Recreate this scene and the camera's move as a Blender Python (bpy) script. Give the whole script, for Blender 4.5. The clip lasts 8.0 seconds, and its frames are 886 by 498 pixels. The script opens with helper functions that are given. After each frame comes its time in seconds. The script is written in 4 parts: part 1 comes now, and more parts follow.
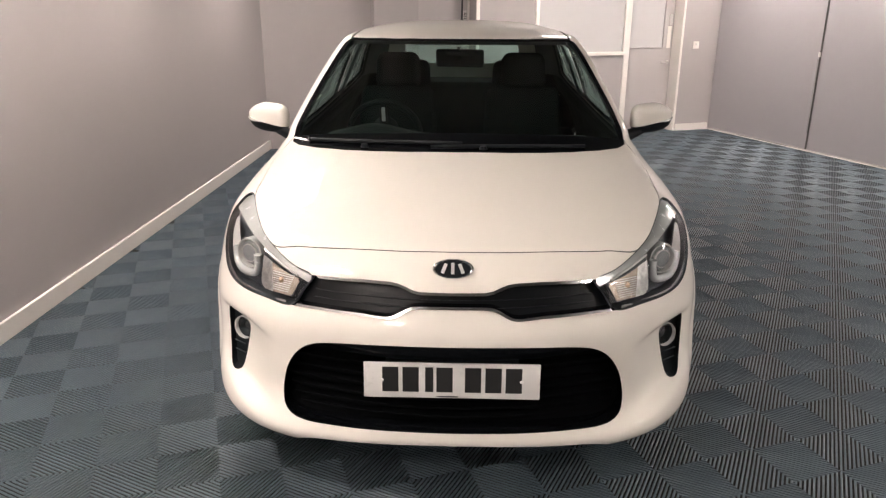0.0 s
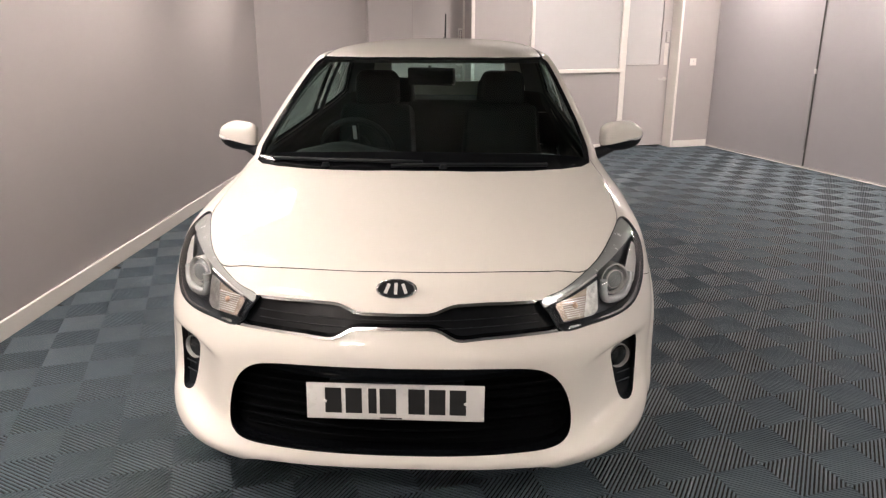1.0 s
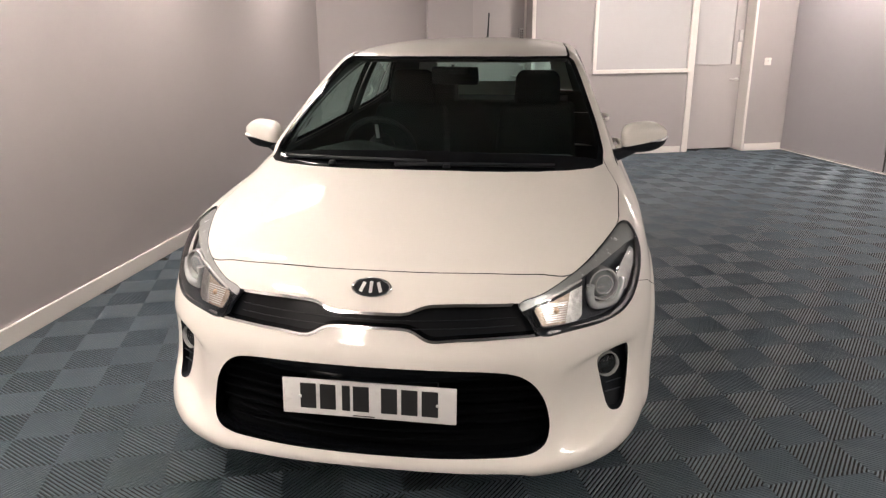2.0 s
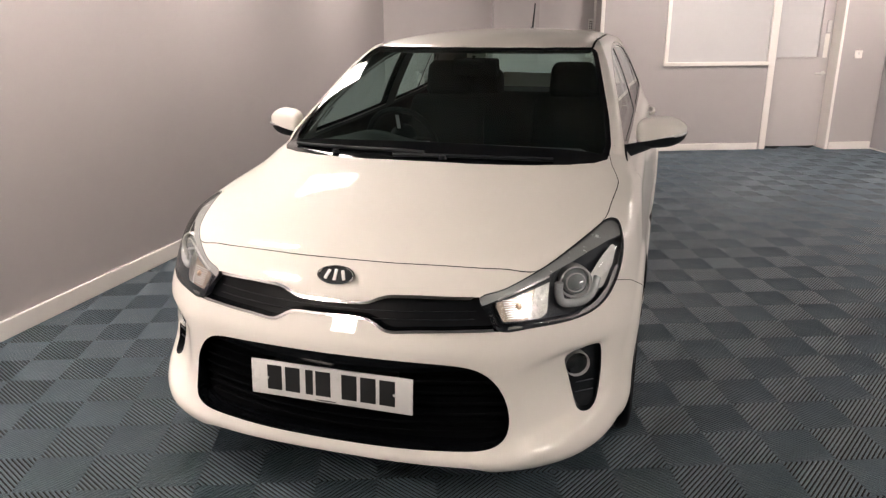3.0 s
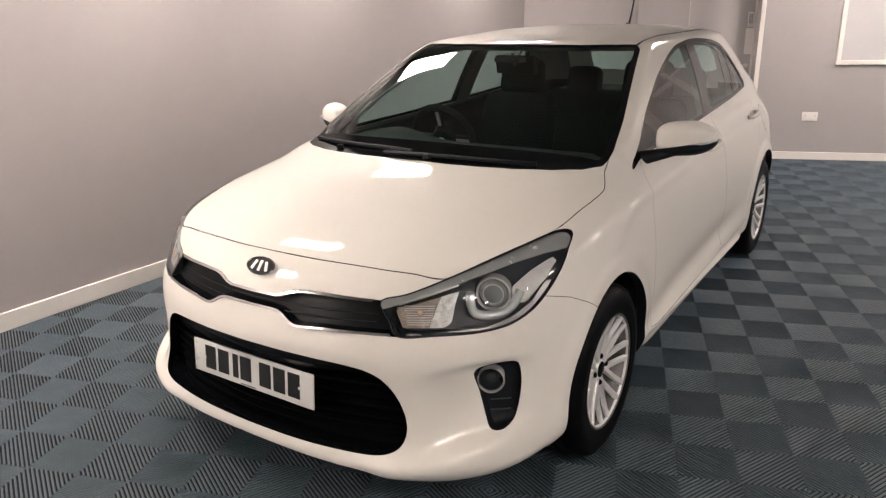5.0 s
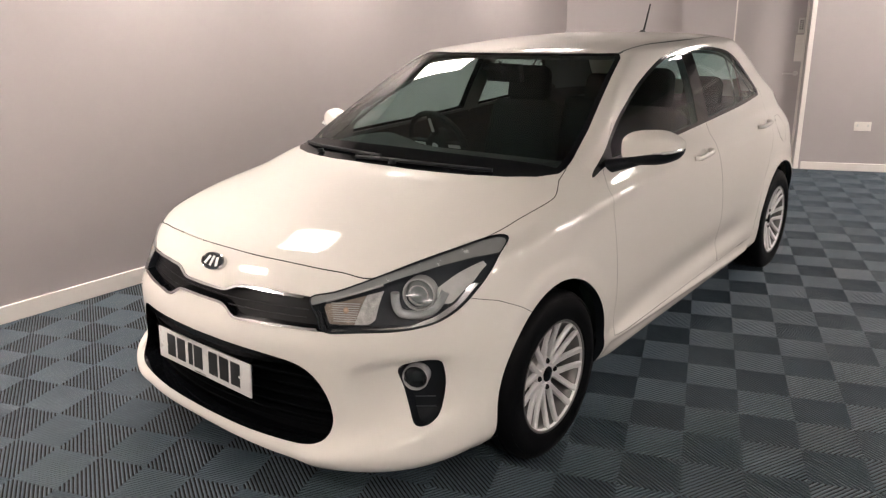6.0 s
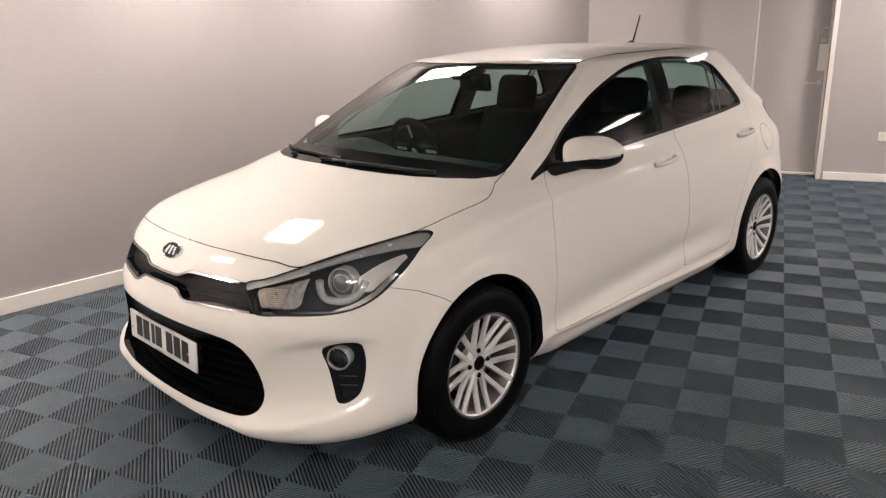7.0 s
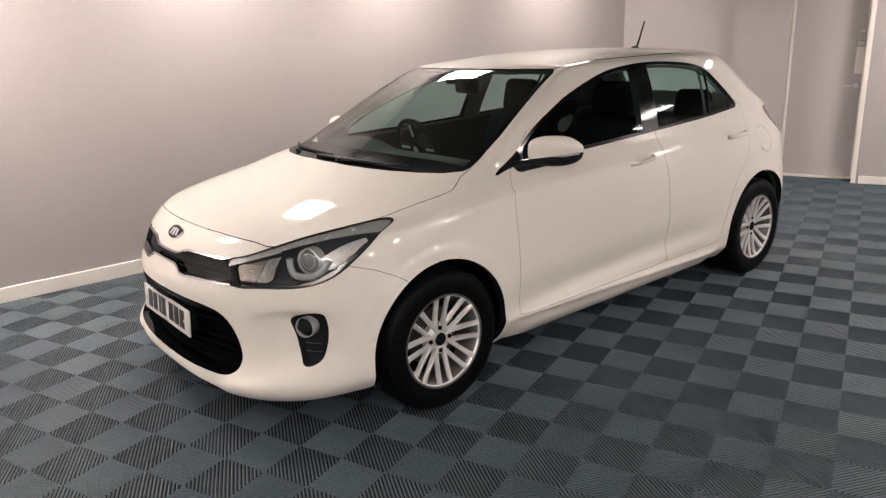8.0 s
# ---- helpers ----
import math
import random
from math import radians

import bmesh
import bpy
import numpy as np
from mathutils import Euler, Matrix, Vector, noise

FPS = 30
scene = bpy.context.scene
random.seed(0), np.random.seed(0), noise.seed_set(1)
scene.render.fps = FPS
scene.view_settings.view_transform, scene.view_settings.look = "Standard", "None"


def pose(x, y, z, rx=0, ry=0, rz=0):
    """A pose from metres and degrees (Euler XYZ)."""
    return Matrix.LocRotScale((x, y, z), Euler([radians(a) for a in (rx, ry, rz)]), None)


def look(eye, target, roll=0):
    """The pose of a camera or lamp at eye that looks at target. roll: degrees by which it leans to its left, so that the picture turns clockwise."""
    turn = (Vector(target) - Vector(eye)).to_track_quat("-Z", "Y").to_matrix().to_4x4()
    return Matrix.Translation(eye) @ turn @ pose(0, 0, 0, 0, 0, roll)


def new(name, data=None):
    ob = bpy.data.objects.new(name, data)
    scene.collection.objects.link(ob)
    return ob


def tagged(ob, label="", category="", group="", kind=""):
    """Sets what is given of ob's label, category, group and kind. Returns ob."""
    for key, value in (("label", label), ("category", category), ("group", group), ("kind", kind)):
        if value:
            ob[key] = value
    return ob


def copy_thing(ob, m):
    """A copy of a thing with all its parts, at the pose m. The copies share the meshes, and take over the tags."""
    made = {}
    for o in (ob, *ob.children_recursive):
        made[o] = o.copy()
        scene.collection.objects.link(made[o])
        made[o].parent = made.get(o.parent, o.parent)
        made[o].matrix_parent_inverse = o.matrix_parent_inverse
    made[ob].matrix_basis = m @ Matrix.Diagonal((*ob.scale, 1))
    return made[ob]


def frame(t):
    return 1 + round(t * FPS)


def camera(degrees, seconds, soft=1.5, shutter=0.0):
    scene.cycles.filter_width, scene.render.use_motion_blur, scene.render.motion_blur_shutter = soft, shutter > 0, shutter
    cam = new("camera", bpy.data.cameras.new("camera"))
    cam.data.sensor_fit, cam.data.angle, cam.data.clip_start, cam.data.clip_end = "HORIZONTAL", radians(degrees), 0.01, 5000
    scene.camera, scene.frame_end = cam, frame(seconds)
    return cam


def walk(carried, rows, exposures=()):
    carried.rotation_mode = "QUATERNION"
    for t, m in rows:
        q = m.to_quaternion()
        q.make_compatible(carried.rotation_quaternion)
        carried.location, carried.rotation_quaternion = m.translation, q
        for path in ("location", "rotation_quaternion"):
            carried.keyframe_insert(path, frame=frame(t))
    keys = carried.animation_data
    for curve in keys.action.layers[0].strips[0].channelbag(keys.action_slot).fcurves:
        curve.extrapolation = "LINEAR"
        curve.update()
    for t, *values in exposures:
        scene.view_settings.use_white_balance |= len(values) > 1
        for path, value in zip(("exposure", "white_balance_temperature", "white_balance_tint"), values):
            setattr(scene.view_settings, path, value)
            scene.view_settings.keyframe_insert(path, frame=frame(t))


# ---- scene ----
cam = camera(62.6, 8.0, soft=1.3)
PATH = [
    (0, (0.027, -1.898, 1.485), (-0.027, -0.001, 0.854), 0.3),
    (0.5, (0.103, -1.893, 1.490), (0.038, 0.014, 0.891), 0.2),
    (1, (0.227, -1.871, 1.492), (0.138, 0.038, 0.902), 0.1),
    (2.5, (0.693, -1.783, 1.48), (0.251, 0.075, 0.884), -0.4),
    (3, (0.886, -1.736, 1.480), (0.333, 0.087, 0.872), -0.4),
    (3.5, (1.128, -1.68, 1.477), (0.429, 0.094, 0.872), -0.7),
    (4, (1.304, -1.589, 1.472), (0.464, 0.12, 0.862), -0.9),
    (5.5, (1.8, -1.237, 1.481), (0.666, 0.295, 0.874), -1.2),
    (6, (2.012, -1.158, 1.485), (0.795, 0.313, 0.889), -1.3),
    (6.5, (2.229, -1.091, 1.477), (0.948, 0.332, 0.898), -1.4),
    (7, (2.478, -1.017, 1.487), (1.133, 0.349, 0.918), -1.6),
    (7.5, (2.749, -0.972, 1.49), (1.334, 0.328, 0.935), -1.8),
    (8, (2.995, -0.922, 1.499), (1.513, 0.301, 0.943), -2.0),
]
walk(cam, [(t, look(eye, target, roll)) for t, eye, target, roll in PATH], ((0, 0.14), (3.5, 0.12), (5.5, 0.20), (8, 0.30)))

# ---- light: a windowless showroom under ceiling panels ----
ROOM = pose(0, 0, 0, 0, 0, 20)          # the room and its tiles stand at 20 degrees to the car
CEILING = 2.50
world = bpy.data.worlds.new("world")
scene.world = world
world.use_nodes = True
world.node_tree.nodes["Background"].inputs[0].default_value = (0.02, 0.02, 0.022, 1)
world.node_tree.nodes["Background"].inputs[1].default_value = 1.0

# ceiling panels: place along the car's axes, size
# the last one is an unseen addition that brightens the car's right front
PANELS = [(-1.58, -4.2), (-1.58, -2.4), (-1.58, -0.6), (-1.58, 1.22), (-1.68, 2.76), (-1.58, 4.7), (1.2, 5.9), (3.14, 6.57), (3.71, 5.02), (4.27, 3.47), (4.84, 1.92), (5.40, 0.37), (2.75, -1.35), (4.70, -1.90)]

# ---- helpers of the scene ----
def part(name, bm, material, parent=None, label="", smooth=True):
    me = bpy.data.meshes.new(name)
    bm.to_mesh(me)
    bm.free()
    if smooth:
        me.polygons.foreach_set("use_smooth", [True] * len(me.polygons))
        me.set_sharp_from_angle(angle=radians(38))
    ob = new(name, me)
    if material:
        me.materials.append(material)
    if parent:
        ob.parent = parent
    if label:
        ob["label"] = label
    return ob


def sheet(name, verts, faces, material, parent=None, label="", normals=None):
    """A mesh from numpy arrays, with its unused points left out."""
    faces = np.asarray(faces, dtype=np.int64)
    used, inv = np.unique(faces, return_inverse=True)
    inv = inv.reshape(faces.shape)
    me = bpy.data.meshes.new(name)
    me.from_pydata(np.asarray(verts)[used].tolist(), [], inv.tolist())
    me.polygons.foreach_set("use_smooth", [True] * len(me.polygons))
    if normals is not None:
        me.normals_split_custom_set_from_vertices(np.asarray(normals)[used].tolist())
    me.materials.append(material)
    ob = new(name, me)
    if parent:
        ob.parent = parent
    if label:
        ob["label"] = label
    return ob


def thing(name, label, category, m=None, group="", kind=""):
    ob = new(name)
    ob.empty_display_size = 0.1
    if m is not None:
        ob.matrix_world = m
    return tagged(ob, label, category, group, kind)


def box(bm, x0, x1, y0, y1, z0, z1, bevel=0.0, segments=2):
    r = bmesh.ops.create_cube(bm, size=1)
    bmesh.ops.scale(bm, vec=(x1 - x0, y1 - y0, z1 - z0), verts=r["verts"])
    bmesh.ops.translate(bm, vec=((x0 + x1) / 2, (y0 + y1) / 2, (z0 + z1) / 2), verts=r["verts"])
    if bevel:
        edges = list({e for v in r["verts"] for e in v.link_edges})
        bmesh.ops.bevel(bm, geom=edges, offset=bevel, segments=segments, profile=0.6, affect="EDGES")
    return bm


def boxed(*a, **k):
    return box(bmesh.new(), *a, **k)


def lathe(profile, steps=48, axis="x", m=None, arc=2 * math.pi):
    """Turns a profile of (radius, along) points about an axis."""
    bm = bmesh.new()
    rings = []
    closed = abs(arc - 2 * math.pi) < 1e-6
    for i in range(steps if closed else steps + 1):
        a = arc * i / steps
        ring = []
        for r, h in profile:
            co = (h, r * math.cos(a), r * math.sin(a)) if axis == "x" else (r * math.cos(a), r * math.sin(a), h) if axis == "z" else (r * math.cos(a), h, r * math.sin(a))
            ring.append(bm.verts.new(co))
        rings.append(ring)
    for i in range(len(rings) if closed else len(rings) - 1):
        a, b = rings[i], rings[(i + 1) % len(rings)]
        for j in range(len(profile) - 1):
            bm.faces.new((a[j], b[j], b[j + 1], a[j + 1]))
    bmesh.ops.remove_doubles(bm, verts=bm.verts, dist=1e-5)
    bmesh.ops.recalc_face_normals(bm, faces=bm.faces)
    if m is not None:
        bm.transform(m)
    return bm


def tube(points, radius, sides=8, closed=False):
    """A round bar along points; radius is one number or one for each point."""
    bm = bmesh.new()
    pts = [Vector(p) for p in points]
    n = len(pts)
    rs = radius if isinstance(radius, (list, tuple)) else [radius] * n
    rings = []
    up = Vector((0, 0, 1))
    for i, p in enumerate(pts):
        a = pts[(i - 1) % n] if closed or i > 0 else p
        b = pts[(i + 1) % n] if closed or i < n - 1 else p
        d = (b - a).normalized()
        s = d.cross(up)
        if s.length < 0.05:
            s = d.cross(Vector((1, 0, 0)))
        s.normalize()
        t = s.cross(d)
        rings.append([bm.verts.new(p + (s * math.cos(2 * math.pi * k / sides) + t * math.sin(2 * math.pi * k / sides)) * rs[i]) for k in range(sides)])
    for i in range(n if closed else n - 1):
        a, b = rings[i], rings[(i + 1) % n]
        for k in range(sides):
            bm.faces.new((a[k], a[(k + 1) % sides], b[(k + 1) % sides], b[k]))
    if not closed:
        bm.faces.new(rings[0])
        bm.faces.new(rings[-1])
    bmesh.ops.recalc_face_normals(bm, faces=bm.faces)
    return bm


def curve_through(points, steps=8, closed=False):
    """Catmull-Rom points through control points of any dimension."""
    p = np.array(points, float)
    n = len(p)
    out = []
    for i in range(n if closed else n - 1):
        a, b, c, d = (p[(i + k) % n] if closed else p[min(max(i + k, 0), n - 1)] for k in (-1, 0, 1, 2))
        for k in range(steps):
            t = k / steps
            out.append(0.5 * (2 * b + (c - a) * t + (2 * a - 5 * b + 4 * c - d) * t * t + (3 * b - a - 3 * c + d) * t ** 3))
    if not closed:
        out.append(p[-1])
    return np.array(out)


def profile_of(table, x):
    """Monotone smooth curve through a table of (position, value)."""
    t = np.array(table, float)
    xs, ys = t[:, 0], t[:, 1]
    h, dl = np.diff(xs), np.diff(ys) / np.diff(xs)
    m = np.zeros(len(xs))
    for i in range(1, len(xs) - 1):
        if dl[i - 1] * dl[i] > 0:
            w1, w2 = 2 * h[i] + h[i - 1], h[i] + 2 * h[i - 1]
            m[i] = (w1 + w2) / (w1 / dl[i - 1] + w2 / dl[i])
    m[0], m[-1] = dl[0], dl[-1]
    x = np.clip(np.asarray(x, float), xs[0], xs[-1])
    i = np.clip(np.searchsorted(xs, x, side="right") - 1, 0, len(h) - 1)
    s = (x - xs[i]) / h[i]
    return (ys[i] * (1 + 2 * s) * (1 - s) ** 2 + m[i] * h[i] * s * (1 - s) ** 2 + ys[i + 1] * s * s * (3 - 2 * s) + m[i + 1] * h[i] * s * s * (s - 1))


def inside(points, outline):
    """Signed distance of 2D points to a closed outline, positive inside."""
    p, q = np.asarray(points, float), np.asarray(outline, float)
    best = np.full(len(p), 1e9)
    wind = np.zeros(len(p), bool)
    for a, b in zip(q, np.roll(q, -1, axis=0)):
        e = b - a
        w = p - a
        k = np.clip((w @ e) / max(e @ e, 1e-12), 0, 1)
        best = np.minimum(best, np.hypot(w[:, 0] - k * e[0], w[:, 1] - k * e[1]))
        if a[1] != b[1]:
            cross = ((a[1] > p[:, 1]) != (b[1] > p[:, 1])) & (p[:, 0] < e[0] * (p[:, 1] - a[1]) / e[1] + a[0])
            wind ^= cross
    return np.where(wind, best, -best)


class Shell:
    """A surface of triangles that is cut, along outlines, into panels."""

    def __init__(self, verts, faces, normals):
        self.v, self.n = np.array(verts), np.array(normals)

    def cut(self, faces, d):
        """Splits faces where the field d crosses nought: those inside, those outside, and the segments of the cut."""
        f = np.asarray(faces)
        d = np.where(np.abs(d) < 1e-7, 1e-7, d)
        s = d[f] > 0
        c = s.sum(axis=1)
        ins, outs, seams = [f[c == 3]], [f[c == 0]], []
        made, vs, ns = {}, [], []
        base = len(self.v)

        def mid(a, b):
            key = (a, b) if a < b else (b, a)
            if key not in made:
                a, b = key
                k = d[a] / (d[a] - d[b])
                made[key] = base + len(vs)
                vs.append(self.v[a] * (1 - k) + self.v[b] * k)
                nn = self.n[a] * (1 - k) + self.n[b] * k
                ns.append(nn / max(np.linalg.norm(nn), 1e-9))
            return made[key]

        fi, fo = [], []
        for tri, sg in zip(f[(c == 1) | (c == 2)].tolist(), s[(c == 1) | (c == 2)].tolist()):
            lone = sg.index(sum(sg) == 1)
            a, b, e = tri[lone], tri[(lone + 1) % 3], tri[(lone + 2) % 3]
            ab, ae = mid(a, b), mid(a, e)
            one, two = (fi, fo) if sum(sg) == 1 else (fo, fi)
            one.append((a, ab, ae))
            two.append((ab, b, e))
            two.append((ab, e, ae))
            seams.append((ab, ae) if sum(sg) == 1 else (ae, ab))
        if vs:
            self.v, self.n = np.vstack([self.v, vs]), np.vstack([self.n, ns])
        if fi:
            ins.append(np.array(fi))
        if fo:
            outs.append(np.array(fo))
        return np.vstack(ins), np.vstack(outs), seams

    def rim(self, seams, off):
        """A wall from the seams of a cut, going off along a vector."""
        off = np.asarray(off, float)
        v, f = [], []
        for a, b in seams:
            k = len(v)
            v += [self.v[a], self.v[b], self.v[b] + off, self.v[a] + off]
            f += [(k, k + 1, k + 2), (k, k + 2, k + 3)]
        return np.array(v), f

# ---- materials ----
def material(name, color, rough=0.5, metal=0.0, coat=0.0, vary=0.06, scale=6.0, bump=0.0, bump_scale=200.0, rough_vary=0.08, specular=0.5, per_object=0.0, coat_rough=0.03):
    m = bpy.data.materials.new(name)
    m.use_nodes = True
    nt = m.node_tree
    b = nt.nodes["Principled BSDF"]
    b.inputs["Base Color"].default_value = (*color, 1)
    b.inputs["Roughness"].default_value = rough
    b.inputs["Metallic"].default_value = metal
    b.inputs["Coat Weight"].default_value = coat
    b.inputs["Coat Roughness"].default_value = coat_rough
    b.inputs["Specular IOR Level"].default_value = specular
    tc = nt.nodes.new("ShaderNodeTexCoord")
    if vary or rough_vary:
        n1 = nt.nodes.new("ShaderNodeTexNoise")
        n1.inputs["Scale"].default_value = scale
        n1.inputs["Detail"].default_value = 6
        nt.links.new(tc.outputs["Object"], n1.inputs["Vector"])
        n2 = nt.nodes.new("ShaderNodeTexNoise")
        n2.inputs["Scale"].default_value = scale * 9
        n2.inputs["Detail"].default_value = 3
        nt.links.new(tc.outputs["Object"], n2.inputs["Vector"])
        add = nt.nodes.new("ShaderNodeMath")
        add.operation = "MULTIPLY_ADD"
        add.inputs[1].default_value = 0.4
        nt.links.new(n2.outputs["Fac"], add.inputs[0])
        nt.links.new(n1.outputs["Fac"], add.inputs[2])
        if vary:
            mr = nt.nodes.new("ShaderNodeMapRange")
            mr.inputs["From Min"].default_value, mr.inputs["From Max"].default_value = 0.4, 1.0
            mr.inputs["To Min"].default_value, mr.inputs["To Max"].default_value = 1 - vary, 1 + vary
            nt.links.new(add.outputs[0], mr.inputs["Value"])
            hs = nt.nodes.new("ShaderNodeHueSaturation")
            hs.inputs["Color"].default_value = (*color, 1)
            if per_object:
                oi = nt.nodes.new("ShaderNodeObjectInfo")
                mo = nt.nodes.new("ShaderNodeMapRange")
                mo.inputs["To Min"].default_value, mo.inputs["To Max"].default_value = 1 - per_object, 1 + per_object
                nt.links.new(oi.outputs["Random"], mo.inputs["Value"])
                mul = nt.nodes.new("ShaderNodeMath")
                mul.operation = "MULTIPLY"
                nt.links.new(mr.outputs[0], mul.inputs[0])
                nt.links.new(mo.outputs[0], mul.inputs[1])
                nt.links.new(mul.outputs[0], hs.inputs["Value"])
            else:
                nt.links.new(mr.outputs[0], hs.inputs["Value"])
            nt.links.new(hs.outputs["Color"], b.inputs["Base Color"])
        if rough_vary:
            rr = nt.nodes.new("ShaderNodeMapRange")
            rr.inputs["From Min"].default_value, rr.inputs["From Max"].default_value = 0.4, 1.0
            rr.inputs["To Min"].default_value, rr.inputs["To Max"].default_value = rough * (1 - rough_vary), rough * (1 + rough_vary)
            nt.links.new(add.outputs[0], rr.inputs["Value"])
            nt.links.new(rr.outputs[0], b.inputs["Roughness"])
    if bump:
        n3 = nt.nodes.new("ShaderNodeTexNoise")
        n3.inputs["Scale"].default_value = bump_scale
        n3.inputs["Detail"].default_value = 4
        nt.links.new(tc.outputs["Object"], n3.inputs["Vector"])
        bp = nt.nodes.new("ShaderNodeBump")
        bp.inputs["Strength"].default_value = bump
        bp.inputs["Distance"].default_value = 0.002
        nt.links.new(n3.outputs["Fac"], bp.inputs["Height"])
        nt.links.new(bp.outputs["Normal"], b.inputs["Normal"])
    return m


def clear_glass(name, tint, ior=1.5):
    """A thin pane: it lets tinted light through and mirrors by Fresnel."""
    m = bpy.data.materials.new(name)
    m.use_nodes = True
    nt = m.node_tree
    nt.nodes.remove(nt.nodes["Principled BSDF"])
    out = nt.nodes["Material Output"]
    tr = nt.nodes.new("ShaderNodeBsdfTransparent")
    tr.inputs[0].default_value = (*tint, 1)
    gl = nt.nodes.new("ShaderNodeBsdfGlossy")
    gl.inputs["Roughness"].default_value = 0.015
    lw = nt.nodes.new("ShaderNodeLayerWeight")
    lw.inputs["Blend"].default_value = 0.5
    pw = nt.nodes.new("ShaderNodeMath")
    pw.operation = "POWER"
    pw.inputs[1].default_value = 5.0
    nt.links.new(lw.outputs["Facing"], pw.inputs[0])
    fr = nt.nodes.new("ShaderNodeMath")
    fr.operation = "MULTIPLY_ADD"
    f0 = ((ior - 1) / (ior + 1)) ** 2
    fr.inputs[1].default_value, fr.inputs[2].default_value = 1 - f0, f0
    nt.links.new(pw.outputs[0], fr.inputs[0])
    mx = nt.nodes.new("ShaderNodeMixShader")
    nt.links.new(fr.outputs[0], mx.inputs[0])
    nt.links.new(tr.outputs[0], mx.inputs[1])
    nt.links.new(gl.outputs[0], mx.inputs[2])
    nt.links.new(mx.outputs[0], out.inputs["Surface"])
    return m


def glow(name, color, strength):
    m = bpy.data.materials.new(name)
    m.use_nodes = True
    b = m.node_tree.nodes["Principled BSDF"]
    b.inputs["Base Color"].default_value = (0.8, 0.8, 0.8, 1)
    b.inputs["Emission Color"].default_value = (*color, 1)
    b.inputs["Emission Strength"].default_value = strength
    return m


paint = material("white_paint", (0.70, 0.670, 0.622), 0.55, coat=0.75, coat_rough=0.06, vary=0.012, scale=3, rough_vary=0.0, specular=0.2)
gloss_black = material("gloss_black", (0.003, 0.0036, 0.0045), 0.08, specular=0.22, vary=0.2, rough_vary=0.3)
grille_black = material("grille_black", (0.004, 0.005, 0.0065), 0.34, specular=0.16, vary=0.2, bump=0.1, bump_scale=700)
trim_black = material("trim_black", (0.0075, 0.0095, 0.012), 0.5, specular=0.15, vary=0.2, bump=0.15, bump_scale=900)
deep_black = material("deep_black", (0.0022, 0.0026, 0.0031), 0.8, specular=0.03, vary=0.2)
rubber = material("rubber", (0.0022, 0.0024, 0.003), 0.5, specular=0.07, vary=0.25, scale=9, bump=0.15, bump_scale=500)
chrome = material("chrome", (0.66, 0.66, 0.65), 0.15, metal=1.0, vary=0.02)
satin_bright = material("bright_ring", (0.75, 0.75, 0.74), 0.22, metal=0.6, vary=0.04)
satin = material("satin_silver", (0.42, 0.43, 0.44), 0.33, metal=0.35, vary=0.04)
alloy = material("alloy", (0.70, 0.695, 0.69), 0.36, metal=0.45, vary=0.04, scale=14)
# same silver alloy, darkened: the shade behind the spokes is in this colour
alloy_shaded = material("alloy_barrel_shade", (0.15, 0.147, 0.143), 0.32, metal=0.6, vary=0.12, scale=14)
disc_iron = material("disc_iron", (0.07, 0.065, 0.062), 0.45, metal=0.6, vary=0.2, scale=20)
screen_glass = clear_glass("screen_glass", (0.70, 0.83, 0.79), 1.8)
side_glass = clear_glass("side_glass", (0.64, 0.80, 0.78), 1.34)
lamp_glass = clear_glass("lamp_glass", (0.95, 0.96, 0.96), 1.45)
bulb_glass = material("lens_glass", (0.19, 0.20, 0.205), 0.05, specular=1.0, vary=0.05)
amber = material("indicator_optic", (0.44, 0.375, 0.32), 0.26, vary=0.25, scale=30, coat=0.6, metal=0.5, bump=0.7, bump_scale=90)
facet = material("faceted_reflector", (0.44, 0.44, 0.435), 0.30, vary=0.4, scale=60, metal=0.9, bump=1.0, bump_scale=140)
amber_bulb = material("amber_bulb", (0.50, 0.36, 0.27), 0.25, vary=0.05)
reflector = material("reflector", (0.80, 0.80, 0.80), 0.2, metal=0.5, vary=0.10, scale=40)
side_pale = material("side_reflector_pale", (0.50, 0.49, 0.48), 0.4, metal=0.2, vary=0.10, scale=40)
lamp_dark = material("lamp_dark", (0.036, 0.042, 0.05), 0.35, specular=0.25, vary=0.1)
blade_grey = material("lamp_blade", (0.50, 0.515, 0.515), 0.26, metal=0.5, vary=0.06, scale=30)
lamp_grey = material("lamp_grey", (0.46, 0.475, 0.48), 0.24, metal=0.25, vary=0.05)
bulb_dark = material("fog_bowl_grey", (0.05, 0.055, 0.06), 0.12, metal=0.6, specular=0.4, vary=0.1)
red_lens = material("red_lens", (0.20, 0.008, 0.012), 0.12, coat=1.0, vary=0.1)
cabin = material("cabin_plastic", (0.005, 0.0076, 0.0077), 0.6, specular=0.1, vary=0.15, bump=0.2, bump_scale=700)
lining = material("pillar_lining", (0.06, 0.068, 0.066), 0.75, vary=0.06, bump=0.1, bump_scale=600)
cloth = material("seat_cloth", (0.004, 0.0062, 0.0062), 0.95, specular=0.03, vary=0.25, scale=25, bump=0.4, bump_scale=900)
plate_white = material("plate_white", (0.62, 0.615, 0.60), 0.28, vary=0.02)
plate_ink = material("plate_ink", (0.012, 0.012, 0.012), 0.35, vary=0.1)
wall_paint = material("wall_paint", (0.385, 0.355, 0.352), 0.42, vary=0.035, scale=0.9, bump=0.12, bump_scale=320)
